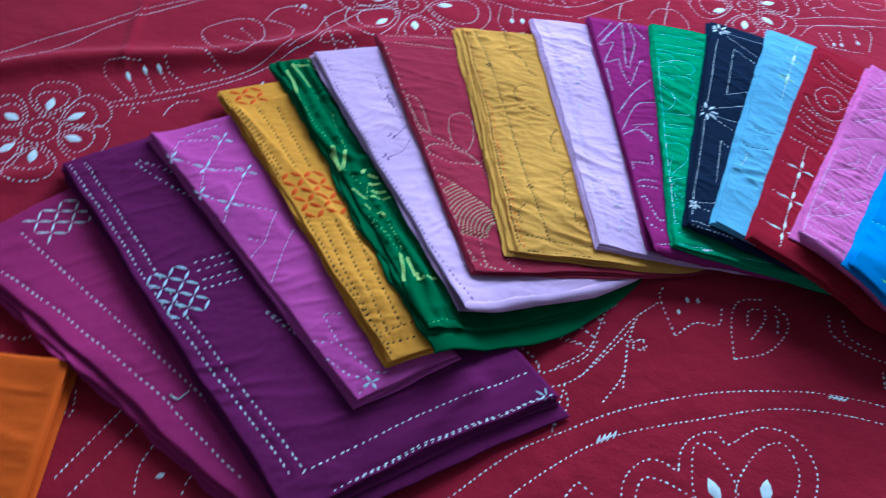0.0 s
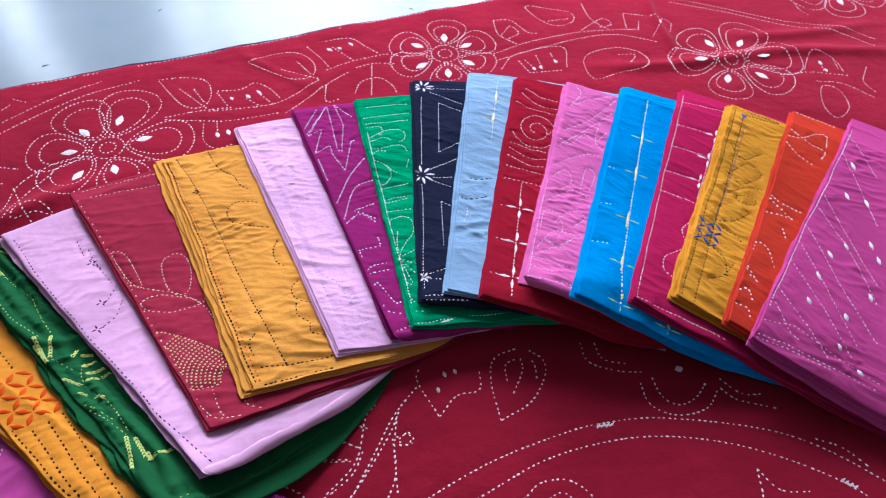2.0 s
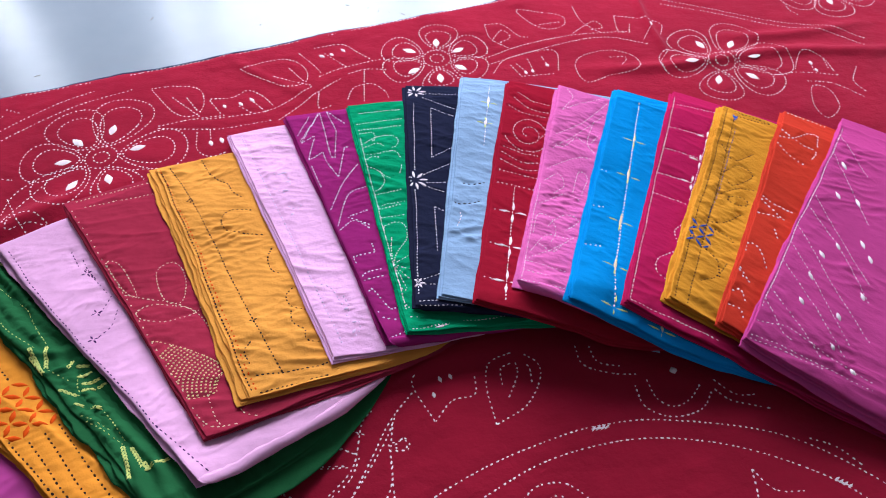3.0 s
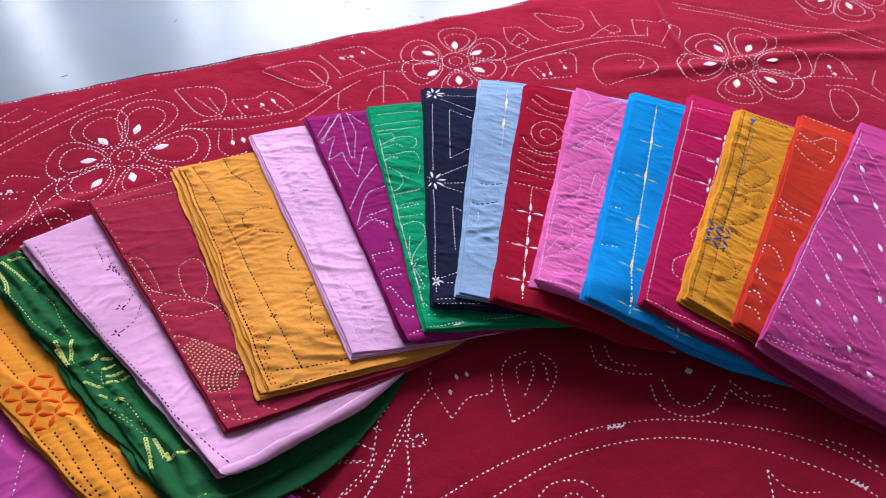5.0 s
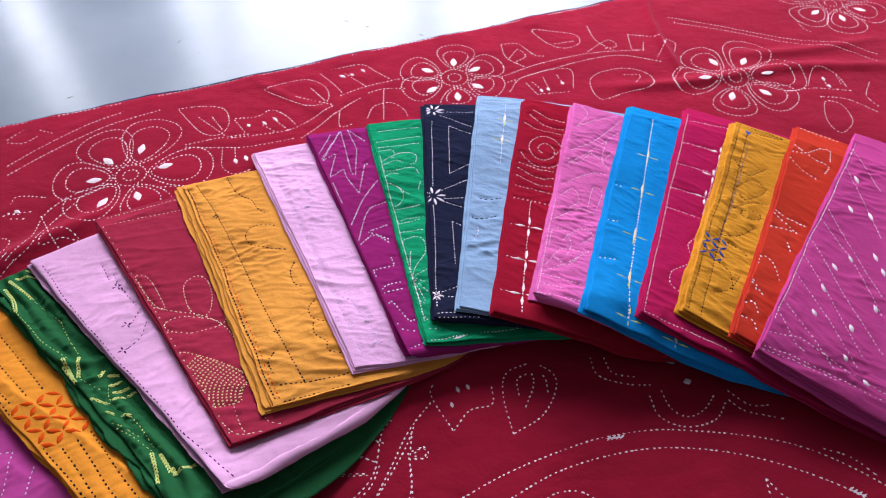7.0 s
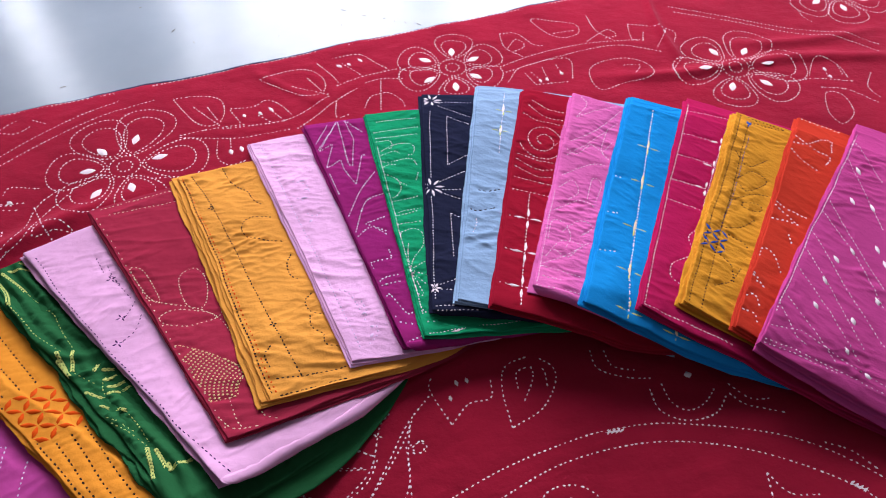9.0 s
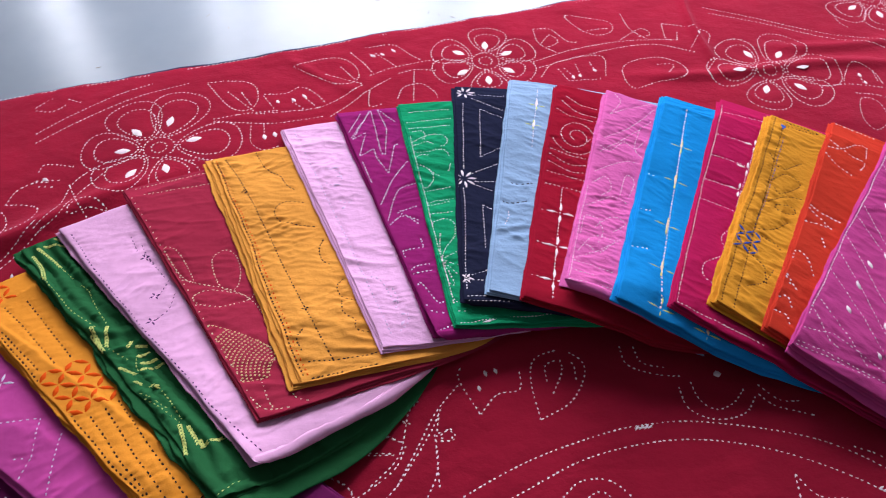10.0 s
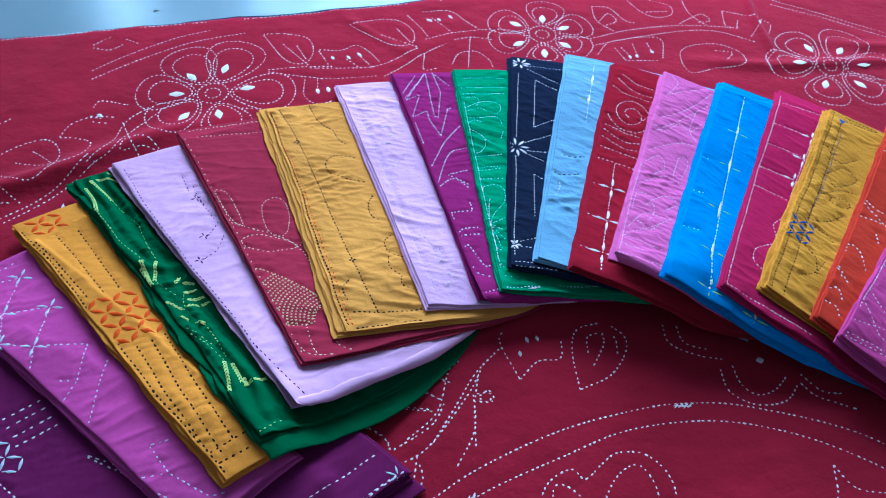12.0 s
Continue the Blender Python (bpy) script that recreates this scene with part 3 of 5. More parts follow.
lines += quilt_flower(-0.344, 0.611, [(q, 0.076, q, 0.039) for q in (96, 160, -127, -79, -10, 41)])
# the large flower on the near side, with tall petals and two white seeds
lines += [smooth_line([(0.336, 0.311), (0.34, 0.33), (0.352, 0.345), (0.374, 0.353), (0.384, 0.342), (0.403, 0.354), (0.421, 0.363), (0.447, 0.358), (0.463, 0.334), (0.458, 0.303), (0.43, 0.262)]),
          smooth_line([(0.36, 0.262), (0.349, 0.291), (0.348, 0.31), (0.353, 0.337), (0.364, 0.339), (0.378, 0.324), (0.387, 0.305), (0.389, 0.27)]),
          smooth_line([(0.384, 0.27), (0.386, 0.3), (0.397, 0.321), (0.414, 0.341), (0.433, 0.35), (0.443, 0.342), (0.447, 0.322), (0.439, 0.3), (0.415, 0.265)]),
          smooth_line([(0.288, 0.255), (0.283, 0.282), (0.289, 0.303), (0.306, 0.318), (0.321, 0.319), (0.336, 0.311)]),
          smooth_line([(0.3, 0.26), (0.296, 0.285), (0.302, 0.3), (0.31, 0.303), (0.325, 0.3), (0.35, 0.288)]),
          line((0.234, 0.277), (0.245, 0.292), (0.261, 0.28))]
satin(SPREAD, [(0.362, 0.309, 0.371, 0.288, 0.0115), (0.416, 0.314, 0.411, 0.292, 0.0115)], spread, WHITE, "satin_petal", "white satin-stitched petal", 0.14)
running(SPREAD, lines, spread, seed=3, pitch=0.0056, width=0.0019)
running(SPREAD, [line((-1.2, far_edge(-1.2) - 0.006), (1.8, far_edge(1.8) - 0.006))], spread, seed=4, pitch=0.006, width=0.0018)

# ---- the fan of folded cloths, in the order in which they were laid ----
def dyed(name, rgb, pucker=0.5):
    return cloth(name, rgb, pucker, along=64.0)

orange_left = Folded("orange cotton cloth with a soft crease, folded beside the fan", dyed("orange_left_cotton", (0.66, 0.09, 0.008), 0.4), (-0.429, -0.046), 93.5, 0.380, width=0.25, skew=-2, thick=0.02, layers=3, wrinkle=0.002175)
mauve = Folded("magenta plum cotton cloth with white running stitch, folded", dyed("mauve_cotton", (0.36, 0.025, 0.13), 0.4), (0.018, 0.207), 147.4, 0.440, skew=-9, width=0.21, thick=0.012, spill=(0.012, 0.004), layers=3, ruffle=0.003, wrinkle=0.001)
deep = Folded("deep purple cotton cloth with white double-line border, folded", dyed("deep_cotton", (0.145, 0.014, 0.085), 0.4), (0.012, 0.228), 133.0, 0.446, skew=-9, width=0.25, thick=0.012, layers=4, spill=(0.004, 0.018), wrinkle=0.0014, ruffle=0.002)
viol = Folded("violet pink cotton cloth with white star stitches, folded", dyed("viol_cotton", (0.52, 0.07, 0.3), 0.4), (0.048, 0.325), 133.9, 0.377, skew=-9, width=0.1, wrinkle=0.0009)
yell = Folded("mustard yellow cotton cloth with orange lattice embroidery, folded", dyed("yell_cotton", (0.74, 0.27, 0.03)), (0.071, 0.362), 126.1, 0.401, skew=-9, width=0.075, wrinkle=0.0014, layers=5, ruffle=0.0025)
green = Folded("bottle green cotton cloth with yellow sprig embroidery, folded", dyed("green_cotton", (0.018, 0.105, 0.038), 1.0), (0.102, 0.391), 121.4, 0.416, skew=-7, spill=(0.006, 0.02), layers=3, wrinkle=0.0042, ruffle=0.004, pleat=0.0036, width=0.26, tail=0.2, bend=-1.6, scale=1.003)
lav1 = Folded("pale lavender cotton cloth with dark purple stitches, folded", dyed("lav1_cotton", (0.74, 0.39, 0.62)), (0.134, 0.419), 121.0, 0.403, skew=-9, layers=2, thick=0.008, wrinkle=0.0013, ruffle=0.002, roll=True, puff=0.006, width=0.28, tail=0.22, bend=-0.9, scale=1.007)
rose = Folded("dusty rose red cotton cloth with stitched dotted fruit, folded", dyed("rose_cotton", (0.33, 0.026, 0.056), 0.4), (0.139, 0.466), 112.0, 0.382, skew=-9, width=0.28, tail=0.22, bend=-0.2, thick=0.006, wrinkle=0.0008, scale=1.018)
must = Folded("mustard yellow cotton cloth with dark running stitch, folded", dyed("must_cotton", (0.73, 0.305, 0.055), 0.8), (0.181, 0.497), 102.4, 0.364, skew=-6, spill=(0.014, 0.004), layers=5, wrinkle=0.0019, thick=0.007, width=0.225, tail=0.175, bend=-1.1, ruffle=0.0025, scale=1.028)
lav2 = Folded("pale lilac cotton cloth with tone-on-tone embroidery, folded", dyed("lav2_cotton", (0.76, 0.41, 0.66), 0.9), (0.263, 0.522), 100.7, 0.384, skew=-7, spill=(0.005, 0.002), wrinkle=0.0017, layers=3, thick=0.005, scale=1.023)
purp2 = Folded("purple magenta cotton cloth with zigzag leaf stitches, folded", dyed("purp2_cotton", (0.27, 0.018, 0.135)), (0.320, 0.525), 97.8, 0.394, skew=-9, layers=2, thick=0.0065, roll=True, puff=0.006, wrinkle=0.001, scale=0.996)
emer = Folded("emerald green cotton cloth puckered by white stitches, folded", dyed("emer_cotton", (0.006, 0.27, 0.118), 1.2), (0.341, 0.533), 88.6, 0.375, skew=-4, wrinkle=0.0022, thick=0.005, scale=1.009)
black = Folded("blue-black cotton cloth with white star stitches, folded", dyed("black_cotton", (0.016, 0.018, 0.04), 0.5), (0.354, 0.553), 78.1, 0.395, skew=-4, layers=2, thick=0.0065, roll=True, puff=0.003, wrinkle=0.0011, scale=1.007)
ltblue = Folded("pale sky blue cotton cloth with small yellow stars, folded", dyed("ltblue_cotton", (0.24, 0.36, 0.53), 1.0), (0.382, 0.561), 70.1, 0.400, skew=-4, wrinkle=0.0016, thick=0.005, scale=1.012)
red = Folded("crimson red cotton cloth with white cross stars, folded", dyed("red_cotton", (0.29, 0.01, 0.026), 0.45), (0.414, 0.542), 66.1, 0.394, skew=-4, thick=0.006, wrinkle=0.0009, scale=1.024, bend=-1.2)
pink = Folded("candy pink cotton cloth crowded with white stitching, folded", dyed("pink_cotton", (0.62, 0.125, 0.36), 1.2), (0.455, 0.543), 61.5, 0.370, skew=-4, layers=2, thick=0.009, wrinkle=0.0017, roll=True, puff=0.005, scale=1.019, bend=-0.8)
blue = Folded("bright azure blue cotton cloth with pale yellow stars, folded", dyed("blue_cotton", (0.008, 0.23, 0.58)), (0.500, 0.513), 58.1, 0.402, skew=-4, width=0.24, bend=-1.0, wrinkle=0.0016, thick=0.007, scale=1.000)
crim = Folded("raspberry red cotton cloth with white stitch borders, folded", dyed("crim_cotton", (0.41, 0.014, 0.082), 0.4), (0.555, 0.497), 55.2, 0.407, skew=-4, width=0.34, wrinkle=0.001, thick=0.007, scale=0.988)
must2 = Folded("ochre yellow cotton cloth with blue and black stitching, folded", dyed("must2_cotton", (0.62, 0.26, 0.025), 1.2), (0.600, 0.492), 51.2, 0.363, skew=-4, wrinkle=0.0026, layers=4, spill=(0.006, 0.003), thick=0.009, ruffle=0.002, scale=0.994)
orange = Folded("orange red cotton cloth with white stitched paisleys, folded", dyed("orange_cotton", (0.52, 0.042, 0.022), 0.45), (0.639, 0.454), 47.8, 0.412, skew=-4, thick=0.006, wrinkle=0.0009, scale=0.996)
mag = Folded("orchid pink cotton cloth with diagonal white stitch rows, folded", dyed("mag_cotton", (0.5, 0.06, 0.24)), (0.651, 0.430), 41.4, 0.443, skew=4, width=0.3, wrinkle=0.0018, layers=4, thick=0.009, spill=(0.002, 0.008), ruffle=0.002, scale=0.999)


# ---- embroidery ----
PALE = thread("pale_blue_thread", (0.74, 0.72, 0.85))
STRAW = thread("straw_thread", (0.85, 0.64, 0.34))
CREAM = thread("cream_thread", (0.82, 0.7, 0.5))
LILAC = thread("lilac_thread", (0.74, 0.5, 0.76))
PALE_PINK = thread("pale_pink_thread", (0.86, 0.66, 0.78))
ORANGE_THREAD = thread("orange_thread", (0.8, 0.085, 0.002))
YELLOW_THREAD = thread("lime_yellow_thread", (0.62, 0.68, 0.2))
DARK_THREAD = thread("dark_thread", (0.035, 0.02, 0.015))
PURPLE_THREAD = thread("purple_thread", (0.07, 0.015, 0.1))
NAVY_THREAD = thread("navy_thread", (0.03, 0.08, 0.36))


def lattice(surface, x, y, nx, ny, cell, w, parent, material, turn):
    """A block of crossing leaf stitches: bars along the diagonals of a grid, that meet at the knots."""
    bars = []
    c, s = math.cos(radians(turn)), math.sin(radians(turn))
    put = lambda u, v: (x + u * c - v * s, y + u * s + v * c)
    for i in range(nx):
        for j in range(ny):
            u, v = (i - nx / 2) * cell, (j - ny / 2) * cell
            v0, v1 = (v + 0.05 * cell, v + 0.95 * cell) if (i + j) % 2 == 0 else (v + 0.95 * cell, v + 0.05 * cell)
            p, q = put(u + 0.05 * cell, v0), put(u + 0.95 * cell, v1)
            if all(surface.holds(np.array(k[0]), np.array(k[1])) for k in (p, q)):
                bars.append((*p, *q, w))
    return satin(surface, bars, parent, material, "lattice_stitch", "crossed leaf stitches")


def dotted_fruit(surface, parent, material):
    """Close rows of dots that fill a dome-shaped fruit with a bite out of its base."""
    rows = []
    for k in range(16):
        r = 0.0255 + 0.0038 * k
        arc = ring_line(0.052, 0.04, r, 1.0, 0, 88, 186)
        rows.append(arc)
    top = lambda u: 0.129 - 5.0 * max(0.0, u) ** 1.5 - 0.1 * u
    p0, p1 = [], []
    for k, arc in enumerate(rows):
        step = np.hypot(*np.diff(arc, axis=0).T).sum()
        n = int(step / 0.0038)
        for q in range(n):
            f = (q + 0.5 * (k % 2)) / n * (len(arc) - 1)
            i = min(int(f), len(arc) - 2)
            u, v = arc[i] + (arc[i + 1] - arc[i]) * (f - i)
            if 0.003 < u < 0.05 and 0.046 < v < top(u):
                p0.append((u, v + 0.0011)), p1.append((u, v - 0.0011))
    v, f = spindles(surface, np.array(p0), np.array(p1), 0.0023, 0.3)
    part("dotted_fruit", mesh_of("dotted_fruit", v, f), material, parent, "cream dotted fruit", kind="stuff")
    us = np.linspace(0.003, 0.049, 20)
    return [np.array([(u, top(u)) for u in us]), ring_line(0.052, 0.04, 0.024, 1.0, 0, 88, 172), line((0.003, 0.046), (0.028, 0.044))]


def chain(surface, bars, parent, material, width):
    """Chain stitch: each bar a row of small overlapping loops."""
    for x0, y0, x1, y1 in bars:
        n = max(2, int(math.hypot(x1 - x0, y1 - y0) / 0.0036))
        d = np.array([x1 - x0, y1 - y0]) / n
        side = np.array([-d[1], d[0]]) / np.linalg.norm(d) * width * 0.36
        p0, p1 = [], []
        for k in range(n):
            p = np.array([x0, y0]) + d * k
            for e in (-1, 1):
                p0.append(p + side * e * 0.2), p1.append(p + d * 1.25 + side * e * 1.2)
        v, f = spindles(surface, np.array(p0), np.array(p1), width * 0.55, 0.35)
        part("sprig_stitch", mesh_of("sprig_stitch", v, f), material, parent, "lime yellow chain-stitched sprig")


running(SPREAD, [
    smooth_line([(0.13, 0.26), (0.185, 0.308), (0.236, 0.337), (0.289, 0.364), (0.372, 0.391), (0.45, 0.403), (0.502, 0.404), (0.564, 0.393), (0.664, 0.351), (0.728, 0.29), (0.77, 0.22)]),
    smooth_line([(0.15, 0.235), (0.205, 0.288), (0.275, 0.335), (0.37, 0.366), (0.442, 0.384), (0.528, 0.382), (0.606, 0.356), (0.672, 0.313), (0.713, 0.269), (0.75, 0.2)]),
    smooth_line([(0.346, 0.449), (0.334, 0.492), (0.34, 0.507)]),
    smooth_line([(0.346, 0.449), (0.368, 0.467), (0.392, 0.468), (0.398, 0.49)]),
    smooth_line([(0.403, 0.431), (0.406, 0.474), (0.417, 0.499), (0.444, 0.505)]),
    smooth_line([(0.403, 0.431), (0.438, 0.443), (0.461, 0.467), (0.465, 0.486), (0.452, 0.502)]),
    smooth_line([(0.422, 0.47), (0.426, 0.489), (0.44, 0.493)]),
    smooth_line([(0.424, 0.456), (0.441, 0.479), (0.443, 0.496)]),
    smooth_line([(0.452, 0.466), (0.455, 0.482), (0.452, 0.491)]),
    smooth_line([(0.51, 0.495), (0.51, 0.472), (0.534, 0.455), (0.562, 0.446)]),
    smooth_line([(0.524, 0.492), (0.526, 0.471), (0.549, 0.459)]),
    smooth_line([(0.552, 0.437), (0.552, 0.411), (0.574, 0.394), (0.605, 0.394), (0.626, 0.411)]),
    smooth_line([(0.566, 0.439), (0.567, 0.417), (0.579, 0.404), (0.599, 0.407), (0.618, 0.421)]),
    smooth_line([(0.628, 0.411), (0.637, 0.396), (0.656, 0.385), (0.673, 0.376)]),
    smooth_line([(0.632, 0.421), (0.646, 0.4), (0.668, 0.394)]),
    smooth_line([(0.289, 0.477), (0.276, 0.465), (0.259, 0.424), (0.225, 0.398)]),
    smooth_line([(0.332, 0.486), (0.303, 0.461), (0.28, 0.431), (0.25, 0.392)]),
    smooth_line([(0.306, 0.46), (0.296, 0.426), (0.29, 0.382)]),
    smooth_line([(0.302, 0.436), (0.313, 0.441), (0.316, 0.43), (0.304, 0.429), (0.3, 0.434)]),
    line((0.264, 0.462), (0.279, 0.452)),
    line((0.244, 0.449), (0.268, 0.435)),
    line((0.218, 0.433), (0.257, 0.425)),
    smooth_line([(0.193, 0.416), (0.206, 0.405), (0.211, 0.392)]),
    smooth_line([(0.621, 0.326), (0.613, 0.3), (0.603, 0.287)]),
    smooth_line([(0.621, 0.326), (0.632, 0.302), (0.661, 0.293)]),
    smooth_line([(0.691, 0.339), (0.712, 0.324), (0.726, 0.3)]),
    smooth_line([(0.189, 0.418), (0.208, 0.402), (0.211, 0.388)]),
    smooth_line([(0.214, 0.391), (0.252, 0.411), (0.269, 0.435)]),
    smooth_line([(0.211, 0.374), (0.246, 0.39), (0.291, 0.438), (0.31, 0.466)]),
    smooth_line([(0.297, 0.439), (0.292, 0.402), (0.269, 0.367)]),
    smooth_line([(0.3, 0.439), (0.314, 0.438), (0.31, 0.428), (0.3, 0.436)]),
    line((0.213, 0.437), (0.255, 0.427)),
    line((0.241, 0.454), (0.266, 0.435)),
    line((0.261, 0.466), (0.275, 0.452)),
    smooth_line([(0.235, 0.383), (0.227, 0.353), (0.222, 0.331)]),
    smooth_line([(0.222, 0.336), (0.237, 0.36), (0.235, 0.377)])], spread, WHITE, seed=11, pitch=0.0056, width=0.0018)
running(SPREAD, [
    smooth_line([(-0.282, 0.363), (-0.262, 0.363), (-0.252, 0.37)]),
    line((-0.154, 0.308), (-0.189, 0.242)),
    line((-0.136, 0.298), (-0.173, 0.23)),
    smooth_line([(-0.198, 0.321), (-0.194, 0.298), (-0.204, 0.302)]),
    smooth_line([(-0.118, 0.28), (-0.124, 0.26), (-0.12, 0.236)]),
    smooth_line([(-0.076, 0.265), (-0.082, 0.253), (-0.083, 0.24)]),
    smooth_line([(-0.435, 0.721), (-0.391, 0.76), (-0.354, 0.789), (-0.298, 0.834), (-0.224, 0.879)]),
    smooth_line([(-0.423, 0.693), (-0.366, 0.749), (-0.328, 0.795), (-0.271, 0.84), (-0.21, 0.882)]),
    smooth_line([(-0.288, 0.664), (-0.239, 0.689), (-0.192, 0.714), (-0.148, 0.745), (-0.104, 0.801)]),
    smooth_line([(-0.284, 0.658), (-0.23, 0.681), (-0.184, 0.709), (-0.14, 0.742), (-0.096, 0.792)]),
    smooth_line([(-0.27, 0.674), (-0.302, 0.702), (-0.31, 0.72), (-0.295, 0.728), (-0.269, 0.731)]),
    line((-0.245, 0.742), (-0.237, 0.724), (-0.212, 0.707)),
    smooth_line([(-0.261, 0.681), (-0.272, 0.698), (-0.279, 0.706)]),
    line((-0.244, 0.69), (-0.263, 0.719)),
    line((-0.228, 0.698), (-0.247, 0.724)),
    smooth_line([(-0.22, 0.804), (-0.196, 0.829), (-0.163, 0.839), (-0.144, 0.815), (-0.149, 0.781), (-0.169, 0.762), (-0.2, 0.777)], closed=True),
    smooth_line([(-0.193, 0.802), (-0.166, 0.794), (-0.148, 0.79)]),
    smooth_line([(-0.176, 0.82), (-0.159, 0.806), (-0.148, 0.792)]),
    smooth_line([(-0.246, 0.768), (-0.218, 0.766), (-0.198, 0.756), (-0.172, 0.734)]),
    smooth_line([(-0.149, 0.842), (-0.139, 0.864), (-0.119, 0.875), (-0.1, 0.872)]),
    smooth_line([(-0.149, 0.842), (-0.127, 0.838), (-0.11, 0.827), (-0.121, 0.798), (-0.148, 0.789)]),
    smooth_line([(-0.198, 0.731), (-0.193, 0.737), (-0.183, 0.736)]),
    smooth_line([(-0.223, 0.655), (-0.22, 0.669), (-0.211, 0.68), (-0.189, 0.686)]),
    line((-0.261, 0.667), (-0.26, 0.644)),
    line((-0.259, 0.662), (-0.247, 0.651)),
    smooth_line([(-0.128, 0.968), (-0.088, 0.997), (-0.025, 1.033), (0.035, 1.053)]),
    smooth_line([(-0.126, 0.95), (-0.073, 0.985), (-0.002, 1.022), (0.074, 1.041)]),
    smooth_line([(-0.134, 1.024), (-0.107, 1.041), (-0.072, 1.023)]),
    smooth_line([(-0.133, 1.018), (-0.111, 1.012), (-0.091, 1.025)]),
    smooth_line([(0.095, 1.036), (0.128, 1.034), (0.159, 1.02), (0.164, 0.987), (0.151, 0.965), (0.125, 0.975), (0.095, 1.036)]),
    line((0.123, 1.01), (0.158, 0.958)),
    line((0.142, 1.005), (0.155, 0.971)),
    smooth_line([(0.102, 0.95), (0.16, 0.933), (0.19, 0.928), (0.251, 0.929)]),
    smooth_line([(0.158, 0.954), (0.2, 0.95), (0.254, 0.952), (0.314, 0.988)]),
    smooth_line([(0.102, 0.954), (0.147, 0.957), (0.192, 0.955)]),
    smooth_line([(0.258, 0.927), (0.284, 0.945), (0.32, 0.974), (0.356, 0.995)]),
    smooth_line([(0.172, 0.994), (0.203, 0.99), (0.224, 1), (0.242, 0.984), (0.255, 0.958)]),
    line((0.172, 0.991), (0.185, 0.957)),
    line((0.226, 0.978), (0.245, 0.946)),
    line((0.209, 0.97), (0.226, 0.949)),
    smooth_line([(0.151, 0.93), (0.149, 0.896), (0.164, 0.878), (0.186, 0.882)]),
    line((0.168, 0.932), (0.167, 0.903)),
    line((0.068, 0.878), (0.092, 0.874)),
    smooth_line([(0.219, 1.048), (0.251, 1.058), (0.288, 1.056), (0.309, 1.03), (0.306, 1), (0.279, 0.993), (0.253, 1.013), (0.219, 1.048)]),
    line((0.262, 1.021), (0.314, 0.988)),
    line((0.287, 1.035), (0.304, 0.998)),
    smooth_line([(0.306, 1.066), (0.322, 1.034), (0.33, 1.011)]),
    smooth_line([(0.311, 1.072), (0.336, 1.073), (0.371, 1.072), (0.391, 1.045), (0.405, 1.027)]),
    line((0.342, 1.057), (0.369, 1.015)),
    smooth_line([(0.325, 1.006), (0.361, 1.017), (0.412, 1.023), (0.433, 1.02)]),
    smooth_line([(0.366, 1.002), (0.392, 1.006), (0.424, 0.998)]),
    smooth_line([(0.355, 0.946), (0.368, 0.969), (0.393, 0.973), (0.409, 0.952), (0.411, 0.933)]),
    line((0.39, 1.003), (0.376, 0.935)),
    smooth_line([(0.32, 0.974), (0.314, 0.938), (0.334, 0.939)])], spread, WHITE, seed=12, pitch=0.0056, width=0.0018)
